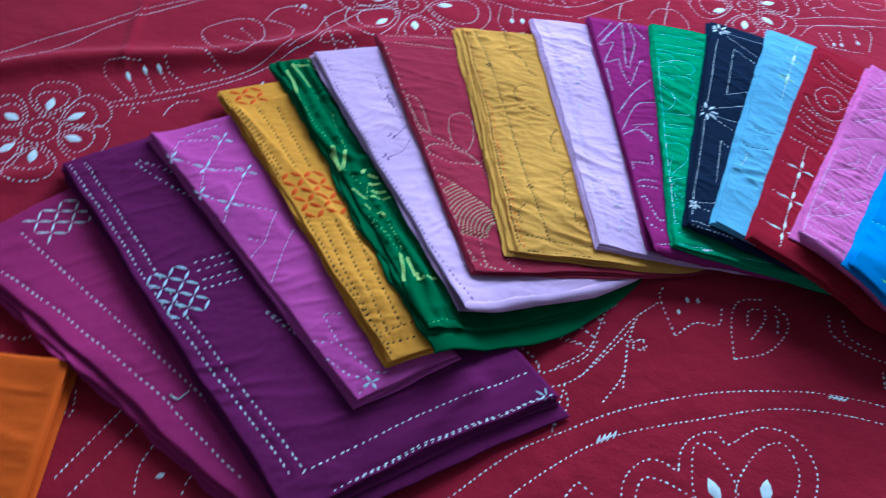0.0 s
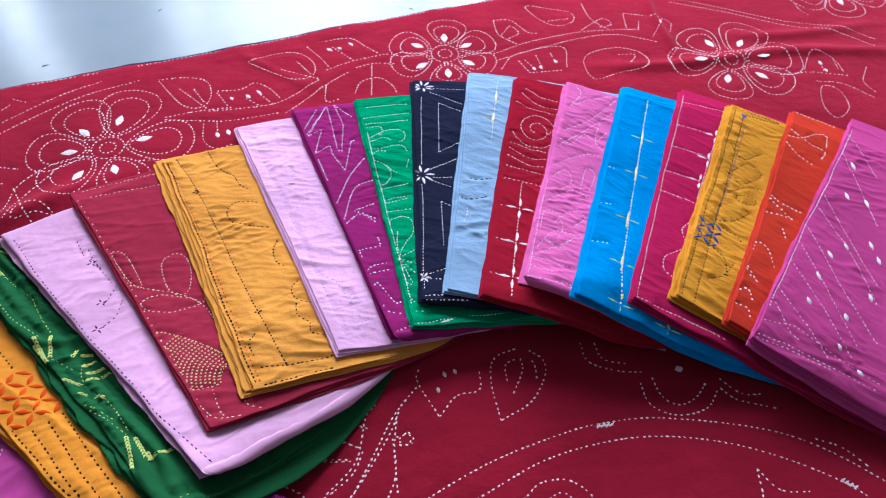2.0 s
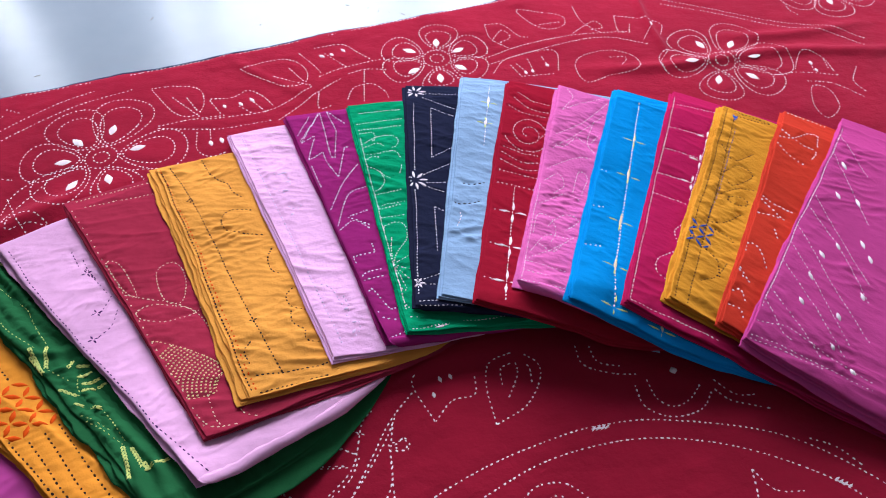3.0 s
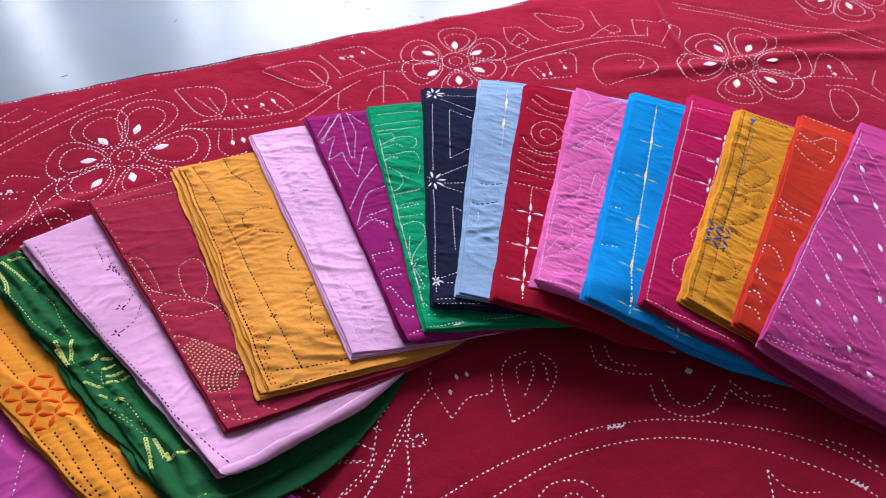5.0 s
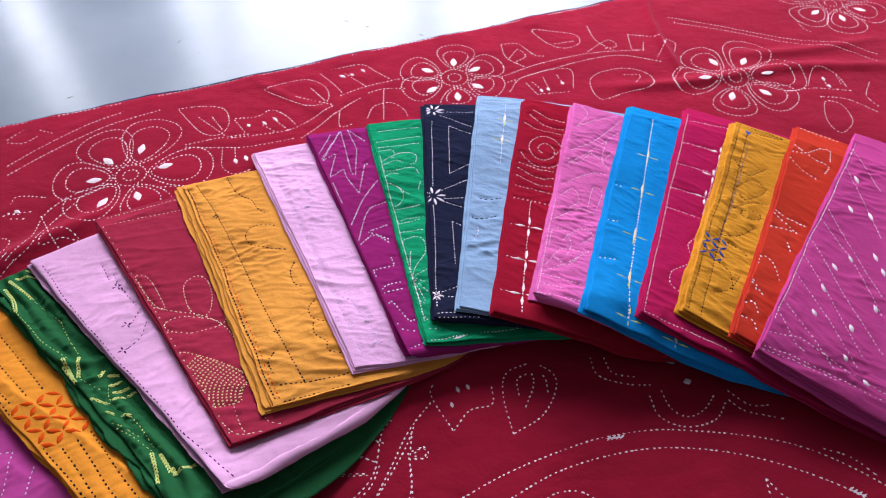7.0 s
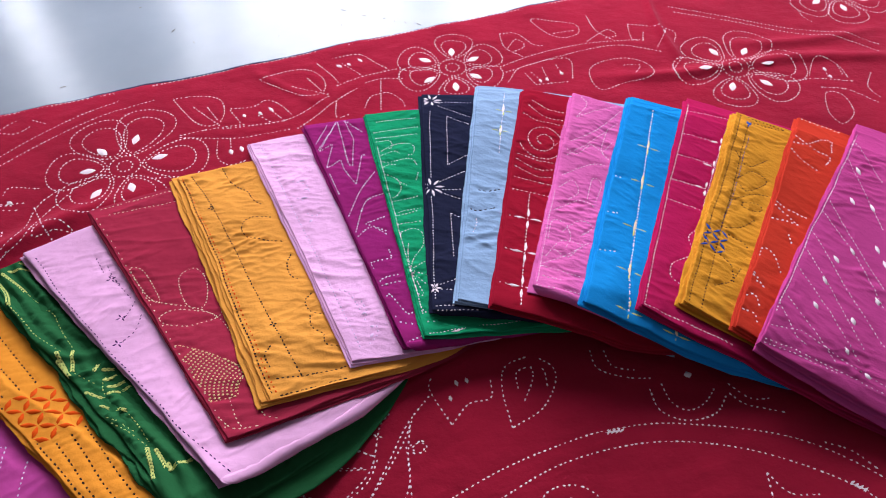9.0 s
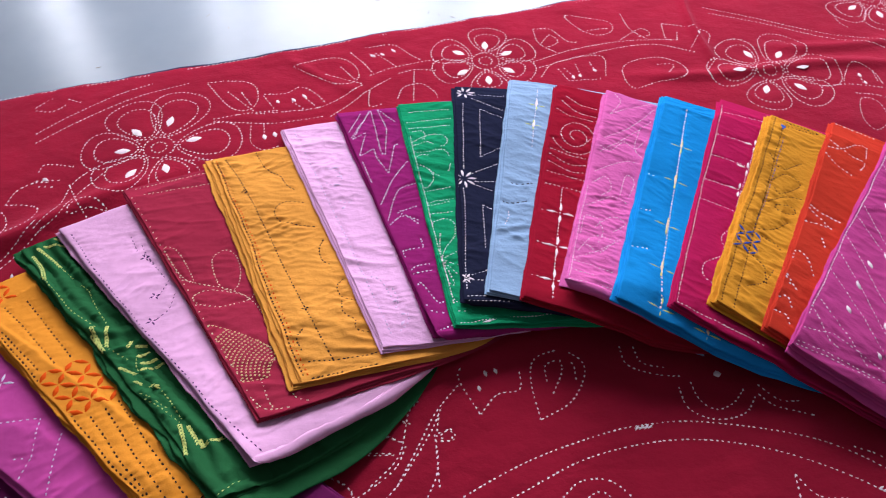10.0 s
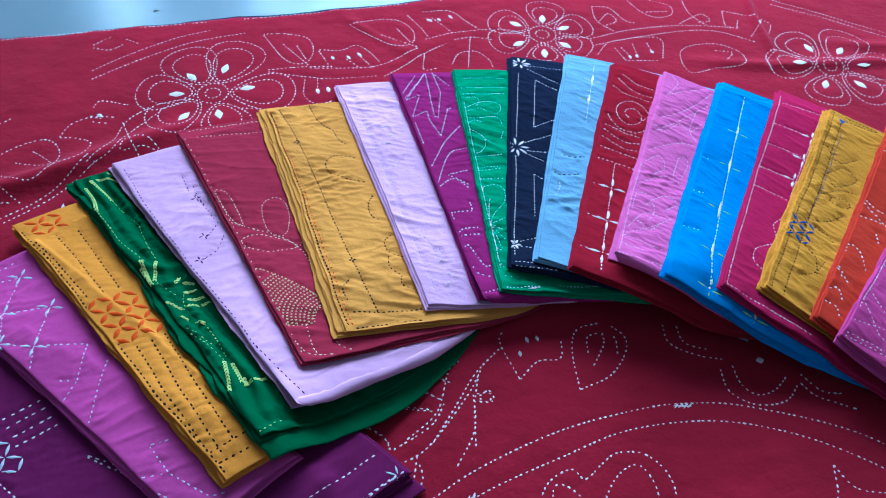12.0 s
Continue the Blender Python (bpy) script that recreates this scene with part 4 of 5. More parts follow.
running(SPREAD, [
    smooth_line([(0.652, 1.095), (0.685, 1.082), (0.716, 1.064), (0.712, 1.041), (0.686, 1.035), (0.665, 1.053)], closed=True),
    line((0.674, 1.05), (0.711, 1.049)),
    smooth_line([(0.592, 1.07), (0.59, 1.033), (0.611, 1.003)]),
    smooth_line([(0.592, 1.07), (0.618, 1.064), (0.634, 1.03), (0.65, 1.023)]),
    smooth_line([(0.594, 1.032), (0.613, 1.05), (0.62, 1.03), (0.599, 1.02)]),
    smooth_line([(0.567, 0.974), (0.628, 0.987), (0.714, 0.998), (0.767, 0.993), (0.818, 0.962)]),
    smooth_line([(0.568, 0.99), (0.635, 1.007), (0.719, 1.012), (0.807, 0.999)]),
    smooth_line([(0.569, 0.953), (0.6, 0.982), (0.672, 0.984), (0.662, 0.934)]),
    line((0.608, 0.967), (0.615, 0.948)),
    line((0.628, 0.973), (0.627, 0.945)),
    line((0.65, 0.974), (0.651, 0.953)),
    line((0.599, 0.966), (0.606, 0.937), (0.656, 0.931)),
    smooth_line([(0.742, 1.082), (0.741, 1.042), (0.759, 1.007)]),
    smooth_line([(0.717, 1.017), (0.758, 1.038), (0.767, 1.02), (0.745, 1.018)]),
    smooth_line([(0.796, 1.044), (0.787, 1.007), (0.797, 0.997)]),
    smooth_line([(0.796, 1.044), (0.83, 1.028), (0.858, 1.006), (0.845, 0.978)]),
    line((0.811, 1.017), (0.799, 0.992)),
    line((0.844, 1.006), (0.814, 0.974)),
    smooth_line([(0.689, 0.937), (0.708, 0.96), (0.754, 0.963), (0.784, 0.938), (0.775, 0.909), (0.73, 0.907), (0.693, 0.902)], closed=True),
    smooth_line([(0.747, 0.947), (0.771, 0.941), (0.754, 0.921)]),
    smooth_line([(0.88, 1.073), (0.948, 1.029), (1.034, 0.971), (1.112, 0.936), (1.152, 0.896)]),
    smooth_line([(0.882, 1.056), (0.958, 1.01), (1.029, 0.961), (1.103, 0.923), (1.141, 0.879)]),
    smooth_line([(1.001, 0.854), (1.032, 0.888), (1.057, 0.868), (1.054, 0.834)]),
    smooth_line([(1.003, 0.813), (1.023, 0.802), (1.016, 0.765), (0.987, 0.748), (0.982, 0.774)], closed=True),
    smooth_line([(1.002, 0.826), (1.038, 0.811), (1.065, 0.772)]),
    smooth_line([(1.094, 0.838), (1.07, 0.81), (1.073, 0.783)]),
    line((1.033, 0.867), (1.026, 0.841)),
    line((1.056, 0.865), (1.05, 0.842)),
    smooth_line([(1.082, 1.016), (1.078, 0.992), (1.086, 0.974)]),
    smooth_line([(0.962, 0.85), (1.005, 0.846), (1.058, 0.826)]),
    smooth_line([(0.841, 0.942), (0.813, 0.914), (0.812, 0.893)]),
    smooth_line([(-0.108, 0.787), (-0.086, 0.818), (-0.074, 0.862), (-0.046, 0.891)]),
    smooth_line([(-0.102, 0.785), (-0.079, 0.807), (-0.066, 0.841), (-0.032, 0.882)]),
    line((-0.118, 0.878), (-0.085, 0.873)),
    smooth_line([(-0.116, 0.893), (-0.108, 0.906), (-0.07, 0.894)]),
    line((-0.114, 0.867), (-0.093, 0.862)),
    smooth_line([(-0.077, 0.863), (-0.061, 0.821), (-0.05, 0.798)]),
    smooth_line([(-0.071, 0.805), (-0.064, 0.826), (-0.042, 0.825), (-0.028, 0.808), (-0.047, 0.813)], closed=True)], spread, WHITE, seed=13, pitch=0.0056, width=0.0018)
satin(SPREAD, [(0.49, 0.4, 0.496, 0.405, 0.0022), (0.494, 0.4, 0.501, 0.404, 0.0022), (0.499, 0.399, 0.506, 0.404, 0.0022), (0.503, 0.399, 0.51, 0.403, 0.0022), (0.489, 0.403, 0.509, 0.4, 0.0022)], spread, WHITE, "feather_stitch", "")
satin(SPREAD, [(0.69, 0.295, 0.697, 0.297, 0.0024), (0.693, 0.292, 0.699, 0.294, 0.0024), (0.696, 0.289, 0.702, 0.291, 0.0024), (0.698, 0.286, 0.705, 0.288, 0.0024), (0.69, 0.297, 0.704, 0.285, 0.0024)], spread, WHITE, "feather_stitch", "")
satin(SPREAD, [(0.263, 0.327, 0.267, 0.337, 0.0026), (0.267, 0.329, 0.272, 0.339, 0.0026), (0.272, 0.331, 0.277, 0.341, 0.0026), (0.278, 0.334, 0.282, 0.343, 0.0026), (0.262, 0.329, 0.284, 0.341, 0.0026)], spread, WHITE, "feather_stitch", "")
satin(SPREAD, [(0.597, 0.445, 0.597, 0.437, 0.009)], spread, WHITE, "satin_petal", "")
satin(SPREAD, [(0.362, 0.497, 0.363, 0.489, 0.004)], spread, WHITE, "satin_bud", "")
satin(SPREAD, [(0.352, 0.481, 0.352, 0.474, 0.004)], spread, WHITE, "satin_bud", "")
satin(SPREAD, [(0.373, 0.497, 0.374, 0.49, 0.004)], spread, WHITE, "satin_bud", "")
satin(SPREAD, [(0.189, 0.977, 0.192, 0.969, 0.005)], spread, WHITE, "satin_bud", "")
satin(SPREAD, [(0.21, 0.977, 0.215, 0.968, 0.005)], spread, WHITE, "satin_bud", "")
satin(SPREAD, [(0.225, 0.983, 0.231, 0.972, 0.005)], spread, WHITE, "satin_bud", "")
satin(SPREAD, [(0.333, 1.055, 0.341, 1.047, 0.006)], spread, WHITE, "satin_bud", "")
satin(SPREAD, [(0.349, 1.055, 0.354, 1.048, 0.005)], spread, WHITE, "satin_bud", "")
satin(SPREAD, [(0.367, 1.062, 0.372, 1.052, 0.005)], spread, WHITE, "satin_bud", "")
satin(SPREAD, [(0.651, 0.956, 0.651, 0.948, 0.006)], spread, WHITE, "satin_bud", "")
satin(SPREAD, [(0.625, 0.948, 0.626, 0.94, 0.005)], spread, WHITE, "satin_bud", "")
satin(SPREAD, [(0.615, 0.948, 0.615, 0.939, 0.005)], spread, WHITE, "satin_bud", "")
satin(SPREAD, [(0.841, 1.01, 0.84, 1.001, 0.005)], spread, WHITE, "satin_bud", "")
satin(SPREAD, [(0.166, 0.909, 0.168, 0.897, 0.006)], spread, WHITE, "satin_bud", "")
satin(SPREAD, [(0.18, 0.911, 0.182, 0.899, 0.006)], spread, WHITE, "satin_bud", "")
satin(SPREAD, [(-0.11, 0.881, -0.103, 0.876, 0.006)], spread, WHITE, "satin_bud", "")
satin(SPREAD, [(1.033, 0.867, 1.031, 0.857, 0.006)], spread, WHITE, "satin_bud", "")
satin(SPREAD, [(1.031, 0.849, 1.03, 0.84, 0.005)], spread, WHITE, "satin_bud", "")
satin(SPREAD, [(-0.284, 0.715, -0.276, 0.702, 0.005)], spread, WHITE, "satin_bud", "")
satin(SPREAD, [(-0.267, 0.726, -0.261, 0.715, 0.005)], spread, WHITE, "satin_bud", "")
satin(SPREAD, [(-0.252, 0.731, -0.245, 0.72, 0.005)], spread, WHITE, "satin_bud", "")
satin(SPREAD, [(-0.203, 0.342, -0.199, 0.34, 0.005)], spread, WHITE, "satin_bud", "")
satin(SPREAD, [(-0.205, 0.327, -0.201, 0.324, 0.005)], spread, WHITE, "satin_bud", "")
satin(SPREAD, [(-0.108, 0.254, -0.101, 0.258, 0.005)], spread, WHITE, "satin_bud", "")
satin(SPREAD, [(-0.126, 0.718, -0.127, 0.731, 0.004)], spread, WHITE, "satin_bud", "")
running(mauve, [
    line((0.048, 0.416), (0.045, 0.316), (0.043, 0.158), (0.037, 0.074)),
    line((0.011, 0.385), (0.016, 0.299), (0.018, 0.226), (0.02, 0.172), (0.014, 0.073))], mauve.ob, WHITE, seed=21, pitch=0.0066, width=0.0014)
lattice(mauve, 0.082, 0.408, 5, 4, 0.0105, 0.0026, mauve.ob, WHITE, 0)
running(deep, [
    line((0.018, 0.435), (0.018, 0.211), (0.028, 0.029), (0.245, 0.03)),
    line((0.004, 0.44), (0.007, 0.219), (0.017, 0.03)),
    line((0.028, 0.029), (0.017, 0.027)),
    line((0.038, 0.004), (0.126, 0.005), (0.244, 0.004)),
    line((0.056, 0.003), (0.139, 0.003), (0.238, 0.003)),
    line((0.051, 0.264), (0.087, 0.261)),
    line((0.049, 0.254), (0.086, 0.251)),
    line((0.048, 0.242), (0.084, 0.239)),
    line((0.044, 0.232), (0.083, 0.228)),
    smooth_line([(0.06, 0.411), (0.067, 0.386), (0.084, 0.348), (0.089, 0.341)]),
    smooth_line([(0.064, 0.412), (0.08, 0.39), (0.092, 0.366)]),
    line((0.079, 0.184), (0.091, 0.157)),
    line((0.078, 0.183), (0.082, 0.17), (0.092, 0.14))], deep.ob, WHITE, seed=22, pitch=0.0064, width=0.0014)
lattice(deep, 0.019, 0.238, 5, 6, 0.0098, 0.003, deep.ob, PALE, 0)
for sx, sy in ((0.242, 0.003),):
    star(deep, sx, sy, 0.01, 0.002, deep.ob, PALE, 6, 0, 0.12)
running(viol, [
    line((0.01, 0.379), (0.071, 0.379)),
    line((0.032, 0.363), (0.07, 0.366)),
    line((0.003, 0.332), (0.022, 0.356), (0.061, 0.343)),
    line((0.003, 0.332), (0.025, 0.306), (0.058, 0.287)),
    line((0.061, 0.343), (0.025, 0.306), (0.003, 0.273)),
    line((0.058, 0.287), (0.021, 0.25), (0.003, 0.228)),
    line((0.003, 0.273), (0.021, 0.25), (0.055, 0.223)),
    line((0.055, 0.223), (0.025, 0.191), (0.003, 0.179)),
    line((0.014, 0.201), (0.023, 0.192)),
    line((0.056, 0.194), (0.031, 0.171), (0.003, 0.142)),
    line((0.025, 0.091), (0.02, 0.058), (0.028, 0.018), (0.04, 0.012)),
    line((0.003, 0.07), (0.02, 0.058)),
    line((0.003, 0.049), (0.01, 0.025), (0.021, 0.013)),
    line((0.023, 0.011), (0.003, 0.004)),
    line((0.026, 0.091), (0.042, 0.084))], viol.ob, PALE, seed=23)
for sx, sy in ((0.061, 0.343), (0.025, 0.306), (0.058, 0.287), (0.021, 0.25), (0.003, 0.331), (0.003, 0.273),):
    star(viol, sx, sy, 0.012, 0.003, viol.ob, PALE, 4, 40, 0.12)
for sx, sy in ((0.021, 0.01),):
    star(viol, sx, sy, 0.008, 0.003, viol.ob, PALE, 4, 0, 0.12)
lattice(yell, 0.021, 0.38, 4, 3, 0.0118, 0.0056, yell.ob, ORANGE_THREAD, 0)
lattice(yell, 0.02, 0.208, 5, 6, 0.0115, 0.0056, yell.ob, ORANGE_THREAD, 0)
running(yell, [
    line((0.006, 0.35), (0.009, 0.246)),
    line((0.027, 0.357), (0.024, 0.246)),
    line((0.047, 0.352), (0.039, 0.246)),
    line((0.016, 0.168), (0.003, 0.027), (0.003, 0.003)),
    line((0.03, 0.168), (0.011, 0.021)),
    line((0.043, 0.171), (0.026, 0.028)),
    line((0.003, 0.029), (0.04, 0.03)),
    line((0.003, 0.017), (0.035, 0.015)),
    line((0.003, 0.384), (0.003, 0.232)),
    line((0.004, 0.179), (0.003, 0.04))], yell.ob, DARK_THREAD, seed=24, pitch=0.006, width=0.0018)
chain(green, [(0.008, 0.398, 0.003, 0.344), (0.017, 0.404, 0.022, 0.362), (0.023, 0.406, 0.045, 0.393), (0.037, 0.41, 0.051, 0.399), (0.008, 0.252, 0.003, 0.22), (0.021, 0.248, 0.008, 0.221), (0.003, 0.227, 0.003, 0.214), (0.003, 0.242, 0.003, 0.228), (0.029, 0.209, 0.038, 0.203), (0.023, 0.194, 0.036, 0.193), (0.022, 0.184, 0.038, 0.182), (0.018, 0.175, 0.04, 0.173), (0.022, 0.208, 0.03, 0.218), (0.003, 0.188, 0.014, 0.171), (0.007, 0.163, 0.021, 0.146), (0.014, 0.095, 0.003, 0.058), (0.019, 0.09, 0.016, 0.064), (0.016, 0.06, 0.037, 0.062), (0.02, 0.07, 0.019, 0.062)], green.ob, YELLOW_THREAD, 0.0036)
running(green, [
    line((0.003, 0.344), (0.006, 0.293), (0.012, 0.251)),
    line((0.023, 0.359), (0.031, 0.31), (0.022, 0.25)),
    line((0.008, 0.217), (0.016, 0.191)),
    line((0.004, 0.147), (0.014, 0.117)),
    line((0.021, 0.146), (0.017, 0.071)),
    line((0.003, 0.138), (0.016, 0.094)),
    line((0.003, 0.004), (0.032, 0.014)),
    smooth_line([(0.028, 0.2), (0.019, 0.186), (0.016, 0.173)])], green.ob, YELLOW_THREAD, seed=25, pitch=0.005, width=0.0012)
running(lav1, [
    line((0.008, 0.383), (0.003, 0.29), (0.003, 0.194), (0.003, 0.086), (0.012, 0.003)),
    smooth_line([(0.06, 0.326), (0.056, 0.306), (0.056, 0.288)]),
    smooth_line([(0.056, 0.259), (0.04, 0.245), (0.032, 0.24)]),
    smooth_line([(0.051, 0.237), (0.034, 0.218), (0.016, 0.21)]),
    line((0.057, 0.345), (0.051, 0.315)),
    line((0.055, 0.311), (0.054, 0.261))], lav1.ob, PURPLE_THREAD, seed=26, pitch=0.006, width=0.0012)
for sx, sy in ((0.033, 0.243), (0.014, 0.21), (0.053, 0.304),):
    star(lav1, sx, sy, 0.006, 0.002, lav1.ob, PURPLE_THREAD, 4, 0, 0.12)
running(rose, [
    line((0.016, 0.35), (0.092, 0.344)),
    line((0.012, 0.371), (0.098, 0.367)),
    smooth_line([(0.004, 0.251), (0.012, 0.252), (0.016, 0.235), (0.013, 0.192), (0.005, 0.206)], closed=True),
    smooth_line([(0.042, 0.216), (0.06, 0.227), (0.067, 0.214), (0.061, 0.188), (0.046, 0.166), (0.034, 0.178)], closed=True),
    smooth_line([(0.003, 0.169), (0.015, 0.175), (0.033, 0.169), (0.054, 0.149), (0.027, 0.147), (0.008, 0.157)], closed=True),
    smooth_line([(0.003, 0.2), (0.019, 0.185), (0.039, 0.17), (0.054, 0.146), (0.056, 0.117)]),
    smooth_line([(0.064, 0.157), (0.054, 0.146)]),
    smooth_line([(0.02, 0.045), (0.015, 0.017), (0.016, 0.006)]),
    smooth_line([(0.043, 0.037), (0.038, 0.014), (0.048, 0.003)]),
    smooth_line([(0.003, 0.024), (0.009, 0.009), (0.03, 0.003)])], rose.ob, CREAM, seed=27, pitch=0.0045, width=0.0012)
running(rose, [
    line((0.003, 0.35), (0.003, 0.216), (0.003, 0.087), (0.003, 0.004))], rose.ob, CREAM, seed=45, pitch=0.011, duty=0.2, width=0.0013)
running(rose, dotted_fruit(rose, rose.ob, STRAW), rose.ob, STRAW, pitch=0.0037, duty=0.6, width=0.0014, seed=28)
running(must, [
    line((0.014, 0.347), (0.022, 0.281), (0.025, 0.186), (0.03, 0.089), (0.035, 0.018)),
    line((0.012, 0.023), (0.038, 0.018), (0.065, 0.016), (0.084, 0.018)),
    line((0.009, 0.003), (0.042, 0.003), (0.074, 0.003)),
    smooth_line([(0.051, 0.351), (0.054, 0.318), (0.066, 0.3), (0.068, 0.283), (0.075, 0.271)]),
    smooth_line([(0.078, 0.247), (0.056, 0.253), (0.042, 0.24), (0.043, 0.223), (0.06, 0.212), (0.078, 0.204)]),
    smooth_line([(0.079, 0.182), (0.07, 0.168), (0.068, 0.15), (0.075, 0.142)]),
    smooth_line([(0.08, 0.12), (0.07, 0.111), (0.07, 0.096), (0.085, 0.086)]),
    smooth_line([(0.068, 0.091), (0.064, 0.075), (0.072, 0.063), (0.069, 0.051), (0.081, 0.043)]),
    line((0.003, 0.34), (0.003, 0.251), (0.003, 0.159), (0.003, 0.078), (0.003, 0.006)),
    smooth_line([(0.02, 0.064), (0.011, 0.053), (0.012, 0.036)])], must.ob, DARK_THREAD, seed=29, pitch=0.0044, duty=0.66, width=0.0017)
running(must, [
    line((0.003, 0.347), (0.006, 0.248), (0.007, 0.159), (0.007, 0.076), (0.007, 0.004)),
    line((0.003, 0.344), (0.003, 0.255), (0.003, 0.16), (0.003, 0.079), (0.003, 0.008))], must.ob, ORANGE_THREAD, seed=61, pitch=0.006, duty=0.45, width=0.0018)
for sx, sy in ((0.02, 0.281), (0.03, 0.089),):
    star(must, sx, sy, 0.004, 0.002, must.ob, DARK_THREAD, 4, 0, 0.12)
running(lav2, [
    line((0.014, 0.374), (0.014, 0.19), (0.014, 0.014)),
    smooth_line([(0.028, 0.283), (0.042, 0.273), (0.041, 0.256)]),
    smooth_line([(0.02, 0.256), (0.033, 0.242)]),
    smooth_line([(0.027, 0.223), (0.034, 0.216), (0.044, 0.224)]),
    smooth_line([(0.02, 0.098), (0.029, 0.089), (0.032, 0.063)]),
    smooth_line([(0.037, 0.078), (0.037, 0.061), (0.029, 0.048)]),
    smooth_line([(0.024, 0.019), (0.037, 0.031), (0.04, 0.045)])], lav2.ob, LILAC, seed=30, width=0.0018)
satin(lav2, [(0.032, 0.04, 0.038, 0.041, 0.0035), (0.027, 0.026, 0.033, 0.032, 0.0035), (0.03, 0.058, 0.037, 0.061, 0.0035), (0.035, 0.281, 0.045, 0.281, 0.0035), (0.036, 0.264, 0.044, 0.264, 0.0035), (0.028, 0.249, 0.037, 0.249, 0.0035), (0.024, 0.206, 0.03, 0.211, 0.0035)], lav2.ob, LILAC, "tuft_stitch", "")
running(purp2, [
    line((0.003, 0.348), (0.03, 0.387)),
    line((0.003, 0.336), (0.042, 0.388)),
    line((0.004, 0.333), (0.045, 0.394), (0.032, 0.301)),
    line((0.004, 0.333), (0.024, 0.343), (0.003, 0.297), (0.025, 0.31), (0.023, 0.291)),
    line((0.054, 0.392), (0.07, 0.361)),
    line((0.054, 0.392), (0.054, 0.35), (0.036, 0.297), (0.031, 0.301)),
    line((0.023, 0.291), (0.029, 0.26), (0.054, 0.316), (0.06, 0.315)),
    smooth_line([(0.003, 0.285), (0.003, 0.277), (0.003, 0.256), (0.003, 0.242)]),
    line((0.003, 0.251), (0.003, 0.242)),
    smooth_line([(0.003, 0.204), (0.029, 0.246), (0.061, 0.282)]),
    smooth_line([(0.003, 0.176), (0.03, 0.226), (0.058, 0.239)]),
    line((0.044, 0.197), (0.018, 0.189), (0.039, 0.172)),
    smooth_line([(0.003, 0.169), (0.023, 0.182), (0.037, 0.166)]),
    line((0.03, 0.144), (0.029, 0.13), (0.003, 0.126), (0.003, 0.113)),
    smooth_line([(0.003, 0.096), (0.01, 0.101), (0.029, 0.104)]),
    smooth_line([(0.003, 0.09), (0.013, 0.092), (0.028, 0.094)]),
    smooth_line([(0.003, 0.074), (0.008, 0.077), (0.012, 0.063), (0.017, 0.047), (0.025, 0.05)]),
    smooth_line([(0.003, 0.047), (0.003, 0.038), (0.019, 0.031)]),
    line((0.003, 0.009), (0.022, 0.015), (0.031, 0.01))], purp2.ob, PALE, seed=31, pitch=0.0045, width=0.0018)
running(emer, [
    line((0.01, 0.354), (0.066, 0.355)),
    line((0.003, 0.332), (0.03, 0.335), (0.066, 0.337)),
    line((0.003, 0.321), (0.061, 0.324)),
    smooth_line([(0.003, 0.314), (0.02, 0.315), (0.022, 0.302), (0.015, 0.297)]),
    smooth_line([(0.003, 0.293), (0.025, 0.306), (0.041, 0.307), (0.05, 0.299), (0.046, 0.286), (0.037, 0.284)]),
    smooth_line([(0.003, 0.286), (0.023, 0.293), (0.032, 0.286)]),
    smooth_line([(0.003, 0.275), (0.019, 0.274), (0.041, 0.278), (0.047, 0.263)]),
    smooth_line([(0.003, 0.261), (0.012, 0.27), (0.022, 0.267)]),
    smooth_line([(0.003, 0.251), (0.014, 0.244), (0.025, 0.23), (0.038, 0.235), (0.046, 0.252)]),
    smooth_line([(0.017, 0.242), (0.019, 0.224), (0.011, 0.21), (0.003, 0.207)]),
    line((0.003, 0.202), (0.017, 0.204), (0.037, 0.207)),
    line((0.003, 0.182), (0.016, 0.186), (0.038, 0.189)),
    line((0.003, 0.178), (0.032, 0.184)),
    line((0.003, 0.163), (0.012, 0.165), (0.032, 0.166)),
    smooth_line([(0.003, 0.144), (0.006, 0.151), (0.02, 0.155), (0.028, 0.148), (0.025, 0.128), (0.011, 0.11), (0.003, 0.092)]),
    smooth_line([(0.003, 0.092), (0.006, 0.118), (0.01, 0.134)]),
    line((0.003, 0.092), (0.024, 0.105)),
    line((0.003, 0.092), (0.021, 0.084)),
    line((0.003, 0.092), (0.016, 0.07)),
    line((0.003, 0.092), (0.01, 0.057)),
    smooth_line([(0.003, 0.092), (0.003, 0.062), (0.003, 0.041), (0.008, 0.031)]),
    smooth_line([(0.003, 0.085), (0.003, 0.061), (0.01, 0.055)]),
    line((0.005, 0.02), (0.016, 0.019)),
    line((0.003, 0.003), (0.057, 0.009), (0.123, 0.01)),
    smooth_line([(0.003, 0.305), (0.003, 0.194), (0.003, 0.078), (0.003, 0.029)])], emer.ob, WHITE, seed=32, pitch=0.0038, width=0.0014)
satin(emer, [(0.026, 0.003, 0.042, 0.006, 0.003)], emer.ob, WHITE, "satin_stitch", "")
for sx, sy in ((0.012, 0.373), (0.006, 0.194),):
    star(black, sx, sy, 0.016, 0.0036, black.ob, WHITE, 8, 10, 0.25)
for sx, sy in ((0.003, 0.037),):
    star(black, sx, sy, 0.008, 0.0026, black.ob, WHITE, 6, 0, 0.12)
